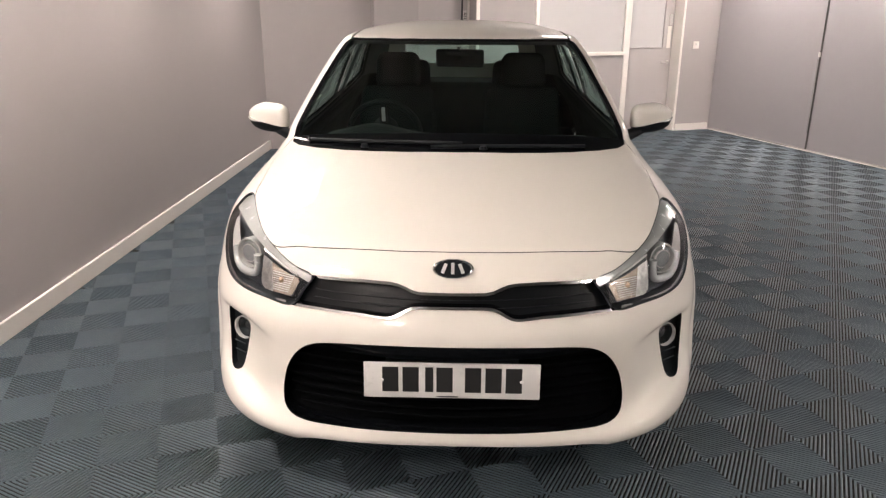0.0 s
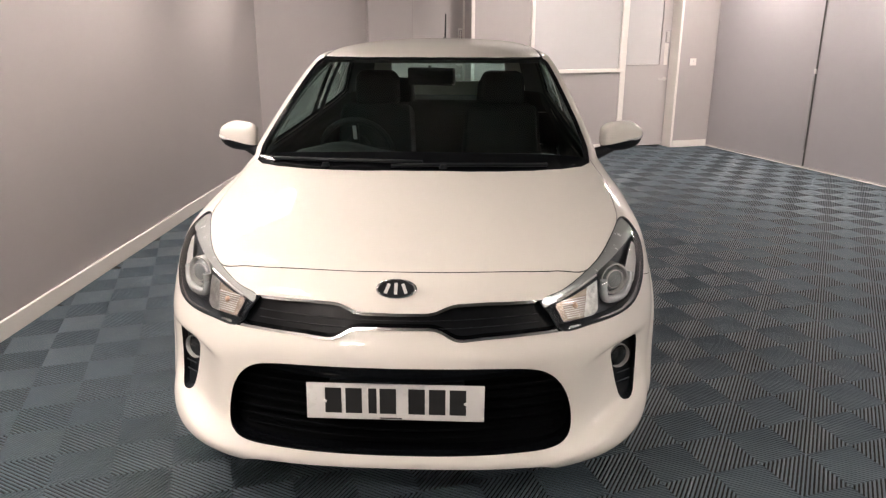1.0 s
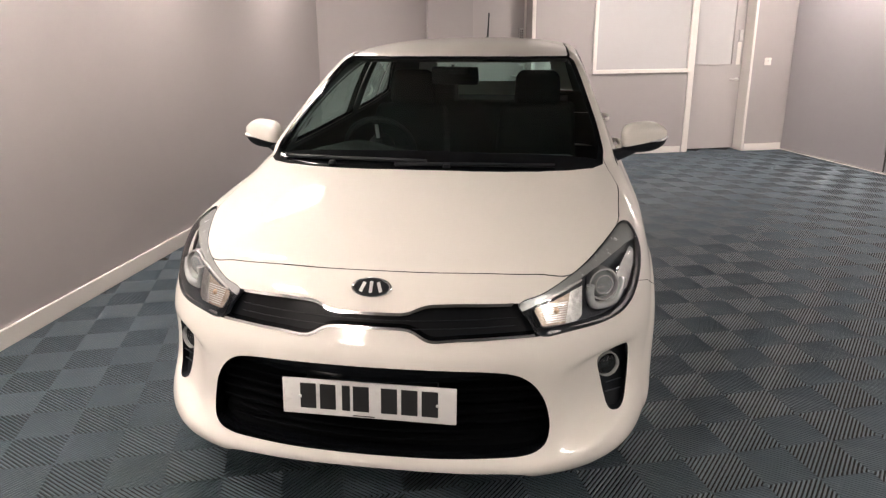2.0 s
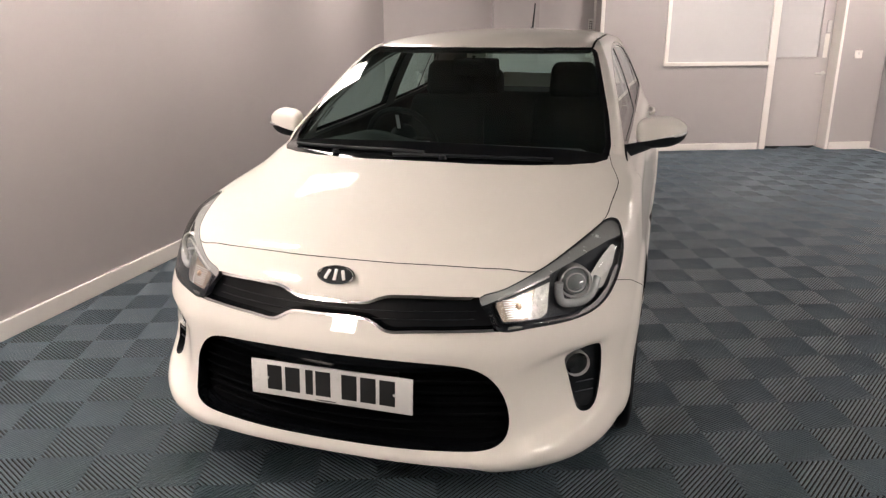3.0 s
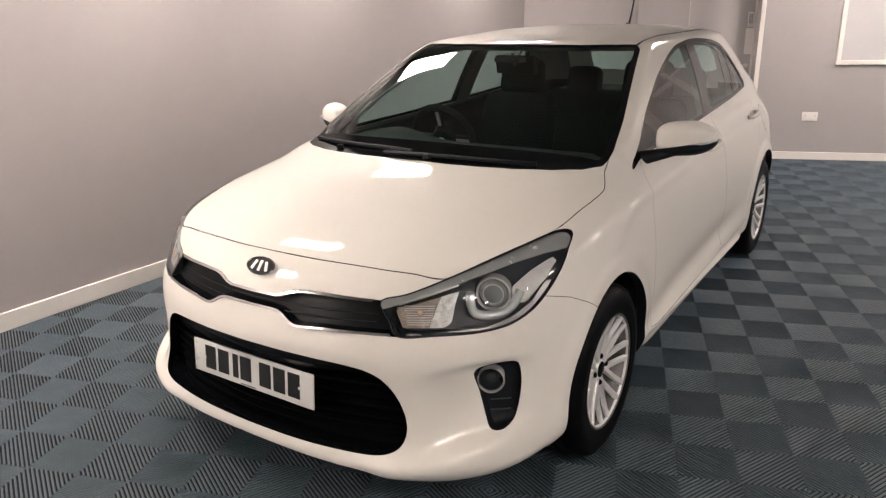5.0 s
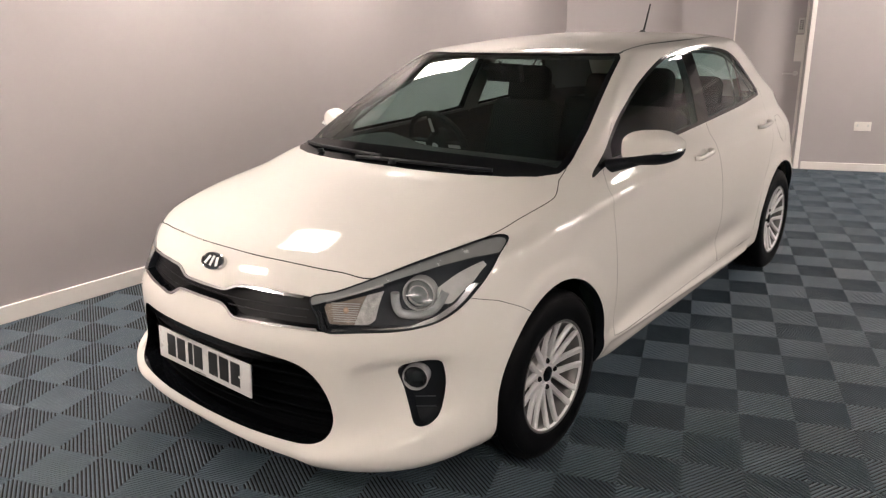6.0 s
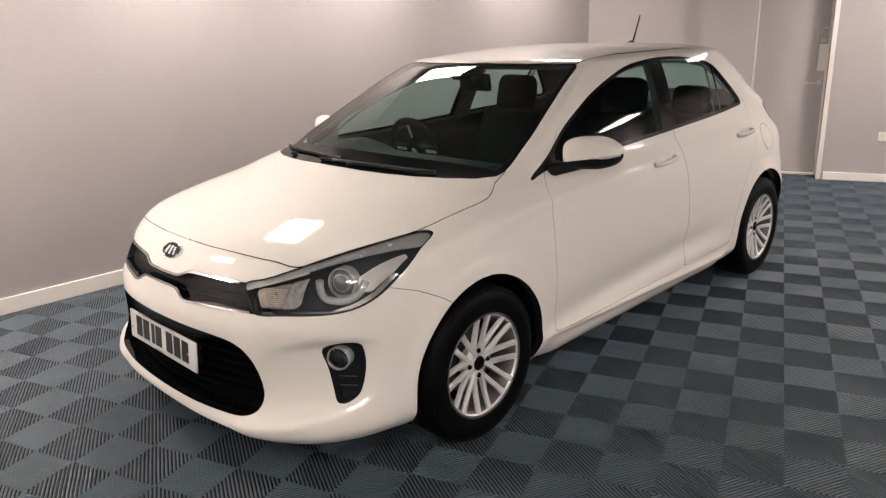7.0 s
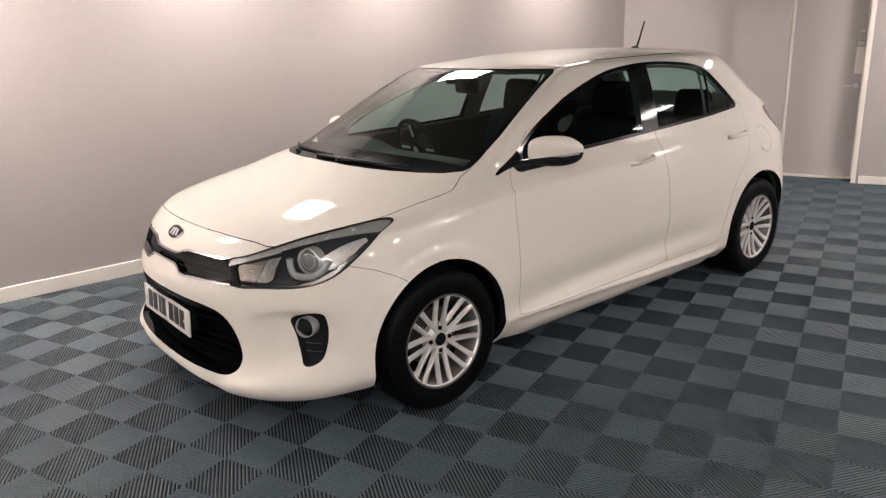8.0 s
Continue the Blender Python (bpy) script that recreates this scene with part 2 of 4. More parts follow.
# for the unseen front wall: white to throw light back on the car
bounce_white = material("bounce_white", (0.78, 0.76, 0.73), 0.6, vary=0.03, scale=1.0, bump=0.1, bump_scale=320)
panel_paint = material("partition_laminate", (0.365, 0.345, 0.36), 0.42, vary=0.03, scale=1.2, bump=0.05, bump_scale=500)
door_paint = material("door_paint", (0.45, 0.418, 0.415), 0.45, vary=0.03, scale=1.5, bump=0.06, bump_scale=260)
white_gloss = material("white_gloss", (0.78, 0.74, 0.70), 0.35, vary=0.03, scale=5)
frosted = material("frosted_pane", (0.53, 0.515, 0.52), 0.22, vary=0.02, scale=2)
ceiling_tile = material("ceiling_tile", (0.16, 0.155, 0.15), 0.9, vary=0.03, scale=4, bump=0.3, bump_scale=240)
tile_plastic = material("tile_plastic", (0.064, 0.090, 0.111), 0.44, specular=0.6, vary=0.12, scale=2.2, rough_vary=0.12, per_object=0.05)
# near-black: the shade in the gaps between the ribs is in this colour
shaded_slab = material("shaded_slab", (0.003, 0.0032, 0.0036), 0.9, vary=0.2)
seal_grey = material("seal_grey", (0.05, 0.048, 0.045), 0.6, vary=0.1)
steel = material("brushed_steel", (0.66, 0.64, 0.62), 0.36, metal=0.7, vary=0.05)
panel_glow = glow("panel_glow", (1.0, 0.885, 0.81), 60.0)
panel_glow_right = glow("panel_glow_right", (1.0, 0.885, 0.81), 95.0)
panel_glow_front = glow("panel_glow_front", (1.0, 0.865, 0.78), 116.0)
panel_glow_old = glow("panel_glow_old", (1.0, 0.885, 0.81), 78.0)

# ---- the room ----
BACK, RIGHT, LEFT, FRONT = 6.20, 5.65, -2.10, -4.6     # back, right and front in the room's axes; left is straight along the car's


def built(name, bm, mat, label, category, m=ROOM, kind="structure", smooth=False):
    ob = part(name, bm, mat, None, label, smooth)
    ob.matrix_world = m
    return tagged(ob, label, category, kind=kind)


# left wall, parallel to the car
built("wall_west", boxed(LEFT - 0.2, LEFT, -6.6, 6.12, -0.01, CEILING), wall_paint, "smooth mauve-grey painted wall beside the white car", "wall", Matrix())
sk = boxed(LEFT + 0.001, LEFT + 0.018, -6.4, 6.02, 0, 0.095, 0.004)
built("baseboard", sk, white_gloss, "white gloss skirting along the mauve-grey wall", "baseboard", Matrix())

# back wall: a recessed stretch, a doorway, plain wall, a glazed panel and a second doorway
D1A, D1B, D1H, D1V = 1.735, 2.408, 2.02, 6.44
D2A, D2B, D2H, D2V = 4.385, 5.072, 2.04, 6.29
W1A, W1B, W1Z, W1T = 3.165, 4.315, 0.968, 2.12
bw = bmesh.new()
box(bw, -0.25, 1.24, BACK + 0.12, BACK + 0.75, -0.01, CEILING)
box(bw, 1.24, D1A, BACK, BACK + 0.75, -0.01, CEILING)
box(bw, D1A, D1B, BACK, BACK + 0.75, D1H, CEILING)
box(bw, D1B, W1A, BACK, BACK + 0.75, -0.01, CEILING)
box(bw, W1A, W1B, BACK, BACK + 0.75, -0.01, W1Z)
box(bw, W1A, W1B, BACK, BACK + 0.75, W1T, CEILING)
box(bw, W1B, D2A, BACK, BACK + 0.75, -0.01, CEILING)
box(bw, D2A, D2B + 0.022, BACK, BACK + 0.75, D2H, CEILING)
box(bw, D2B + 0.022, RIGHT + 0.2, BACK - 0.08, BACK + 0.75, -0.01, CEILING)
built("wall_north", bw, wall_paint, "mauve-grey painted wall with two doorways and a glazed panel", "wall")
# this unseen wall also serves as a reflector for the car's front
built("wall_south", boxed(-6.0, RIGHT + 0.8, FRONT - 0.2, FRONT, -0.01, CEILING), bounce_white, "unseen closing wall, made white to bounce light onto the car", "wall")
built("baseboard_north", box(box(boxed(1.26, D1A - 0.02, BACK - 0.016, BACK - 0.001, 0, 0.075, 0.003), D1B + 0.06, D2A - 0.085, BACK - 0.016, BACK - 0.001, 0, 0.075, 0.003),
                             D2B + 0.03, RIGHT - 0.062, BACK - 0.098, BACK - 0.081, 0, 0.085, 0.003), white_gloss, "white gloss skirting along the back wall", "baseboard")

# right: grey partition of tall panels on a floor track
# it stands about two degrees off the back wall's square
FOLD = ROOM @ pose(RIGHT, 4.5, 0, 0, 0, 1.8) @ pose(-RIGHT, -4.5, 0)
track = boxed(RIGHT - 0.012, RIGHT + 0.06, FRONT, BACK - 0.08, 0, 0.012, 0.002)
part_wall = built("wall_east", boxed(RIGHT + 0.045, RIGHT + 0.2, FRONT, BACK - 0.08, -0.01, CEILING), trim_black, "grey laminate folding partition of tall panels", "partition wall", FOLD)
joints = [BACK - 0.085, 4.50, 3.06, 1.52, -0.02, -1.56, -3.10, FRONT]
for k in range(len(joints) - 1):
    hi, lo = joints[k], joints[k + 1]
    part("panel", boxed(RIGHT, RIGHT + 0.045, lo + 0.007, hi - 0.007, 0.018, CEILING - 0.002, 0.003), panel_paint, part_wall, "", False)
    part("edge_strip", boxed(RIGHT - 0.004, RIGHT + 0.01, lo - 0.0045, lo + 0.0045, 0.02, CEILING - 0.01, 0.002), trim_black if k else satin, part_wall, "dark seal in the partition's joint", False)
part("floor_track", track, white_gloss, part_wall, "pale floor track under the partition", False)
part("drop_bolt", boxed(RIGHT - 0.020, RIGHT - 0.008, 4.498, 4.509, 0.20, 0.98, 0.002), satin_bright, part_wall, "bright metal edge of the joint", False)
part("joint_strip", boxed(RIGHT - 0.008, RIGHT - 0.002, 4.482, 4.500, 0.02, CEILING - 0.02), seal_grey, part_wall, "dark strip in the joint", False)
part("latch", boxed(RIGHT - 0.022, RIGHT - 0.002, 4.483, 4.507, 1.00, 1.05, 0.004), steel, part_wall, "metal latch in the joint", False)

# ceiling with oblong lit panels
built("ceiling", boxed(-6.5, RIGHT + 0.8, FRONT - 0.2, BACK + 0.75, CEILING, CEILING + 0.1), ceiling_tile, "dark grey ceiling over the showroom", "ceiling")


def ceiling_light(shine):
    ob = thing("ceiling_light", "oblong white ceiling panel light, lit warm", "ceiling light", None, "ceiling panels")
    part("diffuser", boxed(-0.285, 0.285, -0.145, 0.145, -0.012, -0.006), shine, ob, "lit diffuser", False)
    fr = bmesh.new()
    for a in ((-0.30, 0.30, -0.16, -0.145), (-0.30, 0.30, 0.145, 0.16), (-0.30, -0.285, -0.145, 0.145), (0.285, 0.30, -0.145, 0.145)):
        box(fr, *a, -0.018, -0.0005)
    part("frame", fr, white_gloss, ob, "", False)
    return ob


for row, shine in ((PANELS[:3], panel_glow_front), (PANELS[3:6], panel_glow), (PANELS[6:12], panel_glow_old), (PANELS[12:], panel_glow_right)):
    light = ceiling_light(shine)
    light.matrix_world = pose(row[0][0], row[0][1], CEILING)
    for x, y in row[1:]:
        copy_thing(light, pose(x, y, CEILING))


# doors
def lever(parent, u, v, z, way):
    rose = lathe([(0.0, 0.0), (0.024, 0.0), (0.024, 0.007), (0.0, 0.008)], 20, "y", pose(u, v, z, 0, 0, 0) @ Matrix.Scale(-1, 4, (0, 1, 0)))
    bmesh.ops.recalc_face_normals(rose, faces=rose.faces)
    h = part("handle", rose, steel, parent, "brushed steel lever handle")
    part("lever", tube([(u, v - 0.005, z), (u, v - 0.045, z), (u + way * 0.02, v - 0.052, z), (u + way * 0.12, v - 0.05, z)], 0.009, 10), steel, h)


def door_one():
    d = thing("door_1", "closed grey flush door deep in its reveal", "door", ROOM, kind="structure")
    part("leaf", boxed(D1A + 0.02, D1B - 0.02, D1V, D1V + 0.04, 0.02, D1H - 0.02, 0.002), door_paint, d, "", False)
    fr = box(box(boxed(D1A + 0.001, D1A + 0.02, D1V - 0.045, D1V + 0.05, 0, D1H), D1B - 0.02, D1B - 0.001, D1V - 0.02, D1V + 0.05, 0, D1H), D1A + 0.02, D1B - 0.02, D1V - 0.02, D1V + 0.05, D1H - 0.02, D1H)
    part("lining", fr, white_gloss, d, "white gloss door lining", False)
    ar = boxed(D1B - 0.004, D1B + 0.038, BACK - 0.016, BACK - 0.001, 0, D1H + 0.05, 0.004)
    part("architrave", ar, white_gloss, d, "white gloss architrave", False)
    u = D1B - 0.055
    pad = part("keypad", boxed(u - 0.026, u + 0.026, D1V - 0.03, D1V - 0.001, 1.30, 1.445, 0.008), steel, d, "grey metal keypad lock")
    for r in range(5):
        for c in range(2):
            part("key", boxed(u - 0.017 + c * 0.02, u - 0.005 + c * 0.02, D1V - 0.034, D1V - 0.031, 1.335 + r * 0.019, 1.346 + r * 0.019, 0.002), trim_black, pad, "", False)
    part("push_plate", boxed(u - 0.035, u + 0.035, D1V - 0.004, D1V - 0.0005, 1.03, 1.285, 0.002), white_gloss, d, "pale push plate", False)
    lever(d, u - 0.005, D1V, 0.915, -1)
    part("threshold", boxed(D1A + 0.02, D1B - 0.02, D1V - 0.06, D1V + 0.04, 0, 0.016, 0.003), white_gloss, d, "pale threshold strip", False)


def door_two():
    d = thing("door_2", "closed grey door with a frosted upper pane", "door", ROOM, kind="structure")
    a, b = D2A + 0.012, D2B - 0.012
    g0, g1, gz, gt = D2A + 0.05, D2B - 0.145, 1.02, 1.86
    leaf = bmesh.new()
    for q4 in ((a, g0, 0.015, D2H - 0.015), (g1, b, 0.015, D2H - 0.015), (g0, g1, 0.015, gz), (g0, g1, gt, D2H - 0.015)):
        box(leaf, q4[0], q4[1], D2V, D2V + 0.045, q4[2], q4[3])
    part("leaf", leaf, door_paint, d, "", False)
    bead = bmesh.new()
    for q4 in ((g0 - 0.012, g1 + 0.012, gz - 0.012, gz), (g0 - 0.012, g1 + 0.012, gt, gt + 0.012), (g0 - 0.012, g0, gz, gt), (g1, g1 + 0.012, gz, gt)):
        box(bead, q4[0], q4[1], D2V - 0.010, D2V - 0.001, q4[2], q4[3], 0.002, 1)
    part("glazing_bead", bead, door_paint, d, "", False)
    part("pane", boxed(g0 + 0.001, g1 - 0.001, D2V + 0.012, D2V + 0.018, gz + 0.001, gt - 0.001), frosted, d, "frosted pale pane", False)
    fr = box(boxed(D2B - 0.011, D2B + 0.022, BACK - 0.092, D2V + 0.045, 0, D2H + 0.06, 0.004), D2A - 0.06, D2A + 0.010, BACK - 0.014, D2V + 0.045, 0, CEILING - 0.01, 0.004)
    box(fr, D2A + 0.010, D2B - 0.012, BACK - 0.012, D2V + 0.045, D2H - 0.014, D2H + 0.05)
    part("frame", fr, white_gloss, d, "white gloss door frame", False)
    u = b - 0.055
    part("keypad", boxed(u - 0.022, u + 0.022, D2V - 0.028, D2V - 0.001, 1.285, 1.41, 0.006), steel, d, "dark metal keypad lock")
    part("push_plate", boxed(u - 0.022, u + 0.03, D2V - 0.004, D2V - 0.0005, 1.01, 1.27, 0.002), white_gloss, d, "pale push plate", False)
    lever(d, u + 0.01, D2V, 0.84, -1)


def window_one():
    w = thing("window_1", "white-framed frosted panel in the grey wall", "window", ROOM, kind="structure")
    fr = bmesh.new()
    for q4 in ((W1A - 0.03, W1B + 0.018, W1Z - 0.03, W1Z + 0.012), (W1A - 0.03, W1B + 0.018, W1T - 0.012, W1T + 0.03), (W1A - 0.03, W1A + 0.012, W1Z + 0.012, W1T - 0.012), (W1B - 0.012, W1B + 0.018, W1Z + 0.012, W1T - 0.012)):
        box(fr, q4[0], q4[1], BACK - 0.022, BACK + 0.02, q4[2], q4[3], 0.004)
    part("window_frame", fr, white_gloss, w, "white gloss frame", False)
    part("pane", boxed(W1A + 0.001, W1B - 0.001, BACK + 0.006, BACK + 0.014, W1Z + 0.001, W1T - 0.001), frosted, w, "frosted pale pane", False)
    part("backing", boxed(W1A + 0.001, W1B - 0.001, BACK + 0.10, BACK + 0.12, W1Z + 0.001, W1T - 0.001), wall_paint, w, "", False)


door_one()
door_two()
window_one()


def wall_plate(name, label, category, u, v, z, w, h, rockers):
    ob = thing(name, label, category, ROOM @ pose(u, v, z))
    part("plate", boxed(-w / 2, w / 2, -0.009, -0.0005, -h / 2, h / 2, 0.003), white_gloss, ob)
    for x in rockers:
        part("rocker", boxed(x - 0.008, x + 0.008, -0.014, -0.0085, -0.012 + h * 0.1, 0.012 + h * 0.1, 0.002), plate_white, ob, "", False)


wall_plate("wall_socket", "white double socket low on the grey wall", "socket", 2.968, BACK, 0.434, 0.146, 0.086, (-0.045, 0.045))
wall_plate("light_switch", "white light switch on the grey wall", "switch", 5.29, BACK - 0.08, 1.05, 0.086, 0.086, (0.0,))

# ---- the car's skin: level contours from the sill to the roof ----
NOSE = [(0.17, 0.075), (0.20, 0.018), (0.235, 0.0), (0.30, 0.004), (0.45, 0.012), (0.53, 0.002), (0.575, 0.004), (0.63, 0.028), (0.68, 0.05), (0.72, 0.072), (0.757, 0.11), (0.795, 0.165), (0.83, 0.280), (0.875, 0.445), (0.9145, 0.61), (0.946, 0.76), (0.9615, 0.838), (0.977, 0.872), (1.0, 0.918), (1.1, 1.14), (1.2, 1.375), (1.3, 1.61), (1.342, 1.72), (1.365, 1.82), (1.39, 1.97), (1.41, 2.12), (1.43, 2.33), (1.443, 2.56)]
WIDE = [(0.17, 0.77), (0.20, 0.80), (0.25, 0.835), (0.32, 0.848), (0.45, 0.853), (0.60, 0.848), (0.74, 0.833), (0.83, 0.812), (0.88, 0.788), (0.915, 0.768), (0.95, 0.745), (1.0, 0.728), (1.1, 0.693), (1.2, 0.652), (1.3, 0.604), (1.342, 0.578), (1.365, 0.55), (1.39, 0.50), (1.41, 0.44), (1.43, 0.33), (1.443, 0.18)]
ROUND = [(0.17, 0.58), (0.30, 0.605), (0.48, 0.635), (0.63, 0.66), (0.74, 0.66), (0.79, 0.66), (0.83, 0.70), (0.89, 0.80), (0.93, 0.64), (0.97, 0.45), (1.1, 0.375), (1.342, 0.25), (1.39, 0.34), (1.443, 0.25)]
POWER = [(0.17, 3.0), (0.28, 2.6), (0.36, 2.2), (0.48, 2.12), (0.58, 2.2), (0.65, 2.2), (0.72, 2.25), (0.80, 2.4), (0.93, 2.3), (0.98, 2.0), (1.342, 2.1), (1.443, 2.1)]
TAIL = [(0.17, 3.96), (0.30, 4.03), (0.55, 4.05), (0.75, 3.99), (0.90, 3.94), (1.0, 3.895), (1.1, 3.835), (1.2, 3.77), (1.3, 3.685), (1.365, 3.60), (1.39, 3.45), (1.41, 3.28), (1.43, 3.05), (1.443, 2.80)]
TAIL_POWER = [(0.17, 2.8), (0.7, 3.6), (0.9, 4.6), (1.03, 4.6), (1.12, 3.2), (1.443, 2.4)]
HUB_Z, HUB_X, AXLE_F, AXLE_R = 0.298, 0.757, 0.845, 3.402


def skin():
    """Half of the skin (x from 0 up) as a grid of points: contours at rising heights."""
    z = np.concatenate([np.linspace(0.17, 0.34, 26, endpoint=False), np.linspace(0.34, 0.60, 24, endpoint=False), np.linspace(0.60, 0.79, 24, endpoint=False), np.linspace(0.79, 0.98, 56, endpoint=False),
                        np.linspace(0.98, 1.342, 30, endpoint=False), np.linspace(1.342, 1.443, 34)])
    w, yf, df, nf, yr = (profile_of(t, z) for t in (WIDE, NOSE, ROUND, POWER, TAIL))
    dr, df = np.minimum(0.62, (yr - yf) * 0.35), np.minimum(df, (yr - yf) * 0.45)
    a = np.linspace(0, np.pi / 2, 70)[None, :]
    k = (2 / nf)[:, None]
    fx, fy = w[:, None] * np.sin(a) ** k, (yf + df)[:, None] - df[:, None] * np.cos(a) ** k
    # the windscreen is a flatter arc that turns sharply into the pillar
    k2, r = 0.75, np.linspace(0, 1, 70)[None, :] ** 0.9
    deep = profile_of([(0.17, 0.33), (0.97, 0.33), (1.342, 0.172), (1.40, 0.25), (1.443, 0.06)], z)[:, None]
    ax, ay = w[:, None] * r, yf[:, None] + deep * (1 - np.sqrt(1 - (k2 * r) ** 2)) / (1 - math.sqrt(1 - k2 * k2))
    mixed = (np.clip((z - 0.94) / 0.05, 0, 1) * np.clip((1.40 - z) / 0.05, 0, 1))[:, None]
    fx, fy = fx * (1 - mixed) + ax * mixed, fy * (1 - mixed) + ay * mixed
    b = np.linspace(0, np.pi / 2, 36)[None, ::-1]
    rk = 2 / profile_of(TAIL_POWER, z)[:, None]
    rx, ry = w[:, None] * np.sin(b) ** rk, (yr - dr)[:, None] + dr[:, None] * np.cos(b) ** rk
    s = np.linspace(0, 1, 112)[None, 1:-1]
    sy = fy[:, -1:] * (1 - s) + ry[:, :1] * s
    x = np.concatenate([fx, np.repeat(w[:, None], s.shape[1], 1), rx], axis=1)
    y = np.concatenate([fy, sy, ry], axis=1)
    zz = np.repeat(z[:, None], x.shape[1], axis=1)
    # wings swell over the wheels, the doors' foot is drawn in
    for axle, much in ((AXLE_F, 0.012), (AXLE_R, 0.014)):
        x += much * np.exp(-((y - axle) / 0.36) ** 2) * np.exp(-((zz - 0.5) / 0.32) ** 2) * (x / 0.85) ** 6
    low = zz - (0.345 + 0.03 * (y - 1.3))
    x -= 0.028 * np.exp(-(low / np.where(low > 0, 0.085, 0.030)) ** 2) * np.exp(-((y - 2.1) / 0.78) ** 4) * (x / 0.85) ** 6
    # a crest runs over the wing, past the pillar and along the doors under the windows
    step01 = lambda v, a, b: np.clip((v - a) / (b - a), 0, 1) ** 2 * (3 - 2 * np.clip((v - a) / (b - a), 0, 1))
    crest = profile_of([(0.60, 0.64), (0.75, 0.69), (0.865, 0.751), (0.957, 0.803), (1.114, 0.836), (1.30, 0.846), (1.73, 0.862), (2.2, 0.882), (2.6, 0.902), (3.2, 0.930), (3.6, 0.940)], np.clip(y, 0.6, 3.6).ravel()).reshape(y.shape)
    up = zz - crest
    x += (0.012 - 0.006 * step01(y, 1.5, 2.3)) * np.exp(-(up / np.where(up > 0, 0.016, 0.034)) ** 2) * step01(y, 0.66, 0.95) * (1 - step01(y, 3.25, 3.7)) * (x / 0.82) ** 6
    # the sill stands out under the doors
    x += 0.020 * np.exp(-((zz - 0.287 + 0.030 * (y - 1.33)) / 0.020) ** 2) * np.exp(-((y - 2.1) / 0.92) ** 6) * (x / 0.85) ** 6
    front = y < 0.62
    # a brow swells between the lower grille and the fog lamps
    y -= front * 0.020 * np.exp(-((x - 0.52) / 0.07) ** 2) * np.exp(-((zz - 0.45) / 0.085) ** 2)
    p = np.stack([x, y, zz], axis=2)
    for _ in range(10):
        q = p.copy()
        q[1:-1] = 0.5 * p[1:-1] + 0.25 * (p[:-2] + p[2:])
        p = q
        q = p.copy()
        q[:, 1:-1] = 0.5 * p[:, 1:-1] + 0.25 * (p[:, :-2] + p[:, 2:])
        q[:, 0, 0] = 0
        q[:, -1, 0] = 0
        p = q
    # the bumper: a ridge climbs outwards from the spurs, with a scoop round the fog lamp over it
    x, y, zz = (p[:, :, k].copy() for k in range(3))
    tx, ty = np.gradient(x, axis=1), np.gradient(y, axis=1)
    ln = np.maximum(np.hypot(tx, ty), 1e-9)
    ox, oy = ty / ln, -tx / ln
    ridge = np.interp(x, [0.36, 0.46, 0.54, 0.62, 0.70, 0.77, 0.81, 0.84], [0.236, 0.239, 0.248, 0.262, 0.282, 0.308, 0.335, 0.37])
    over = zz - ridge
    near = (y < 0.62) * 1.0
    out = 0.017 * np.exp(-(over / np.where(over > 0, 0.036, 0.050)) ** 2) * (0.35 + 0.65 * step01(x, 0.38, 0.50)) * (1 - 0.85 * step01(x, 0.62, 0.76)) * (1 - step01(x, 0.80, 0.845))
    scoop = 0.036 * step01(over, 0.012, 0.060) * step01(x, 0.535, 0.66) * (1 - step01(x, 0.715, 0.815)) * (1 - step01(zz, 0.528 - 0.25 * np.clip(0.67 - x, 0, 1), 0.546 - 0.25 * np.clip(0.67 - x, 0, 1)))
    p[:, :, 0] += near * out * ox * 0.6 * (x > 0.02)
    p[:, :, 1] += near * (out * oy + scoop)
    # a crisp moulding along the sill
    p[:, :, 0] += 0.010 * np.exp(-((zz - 0.286 + 0.030 * (y - 1.33)) / 0.010) ** 2) * step01(y, 1.22, 1.36) * (1 - step01(y, 2.85, 3.0)) * (x > 0.5)
    p[:, :, 0] += 0.024 * (1 - step01(zz, 0.19, 0.275)) * step01(y, 1.22, 1.36) * (1 - step01(y, 2.85, 3.0)) * (x > 0.5)
    # flared lips round the wheel arches
    for cy, cz, r in ((0.838, 0.305, 0.346), (3.400, 0.300, 0.358)):
        p[:, :, 0] += 0.009 * (1 - step01(np.hypot(y - cy, zz - cz) - r, 0.040, 0.068)) * (x > 0.6)
    for _ in range(2):
        q = p.copy()
        q[1:-1, 1:-1] = 0.5 * p[1:-1, 1:-1] + 0.125 * (p[:-2, 1:-1] + p[2:, 1:-1] + p[1:-1, :-2] + p[1:-1, 2:])
        p = q
    # the roof is crowned a little
    high = p[:, :, 2]
    p[:, :, 2] = np.where(high > 1.342, 1.342 + (high - 1.342) * 0.66, high)
    return p


grid = skin()
rows_n, cols_n = grid.shape[:2]
ids = np.arange(rows_n * cols_n).reshape(rows_n, cols_n)
q = np.stack([ids[:-1, :-1], ids[:-1, 1:], ids[1:, 1:], ids[1:, :-1]], axis=2).reshape(-1, 4)
tris = np.concatenate([q[:, [0, 1, 2]], q[:, [0, 2, 3]]])
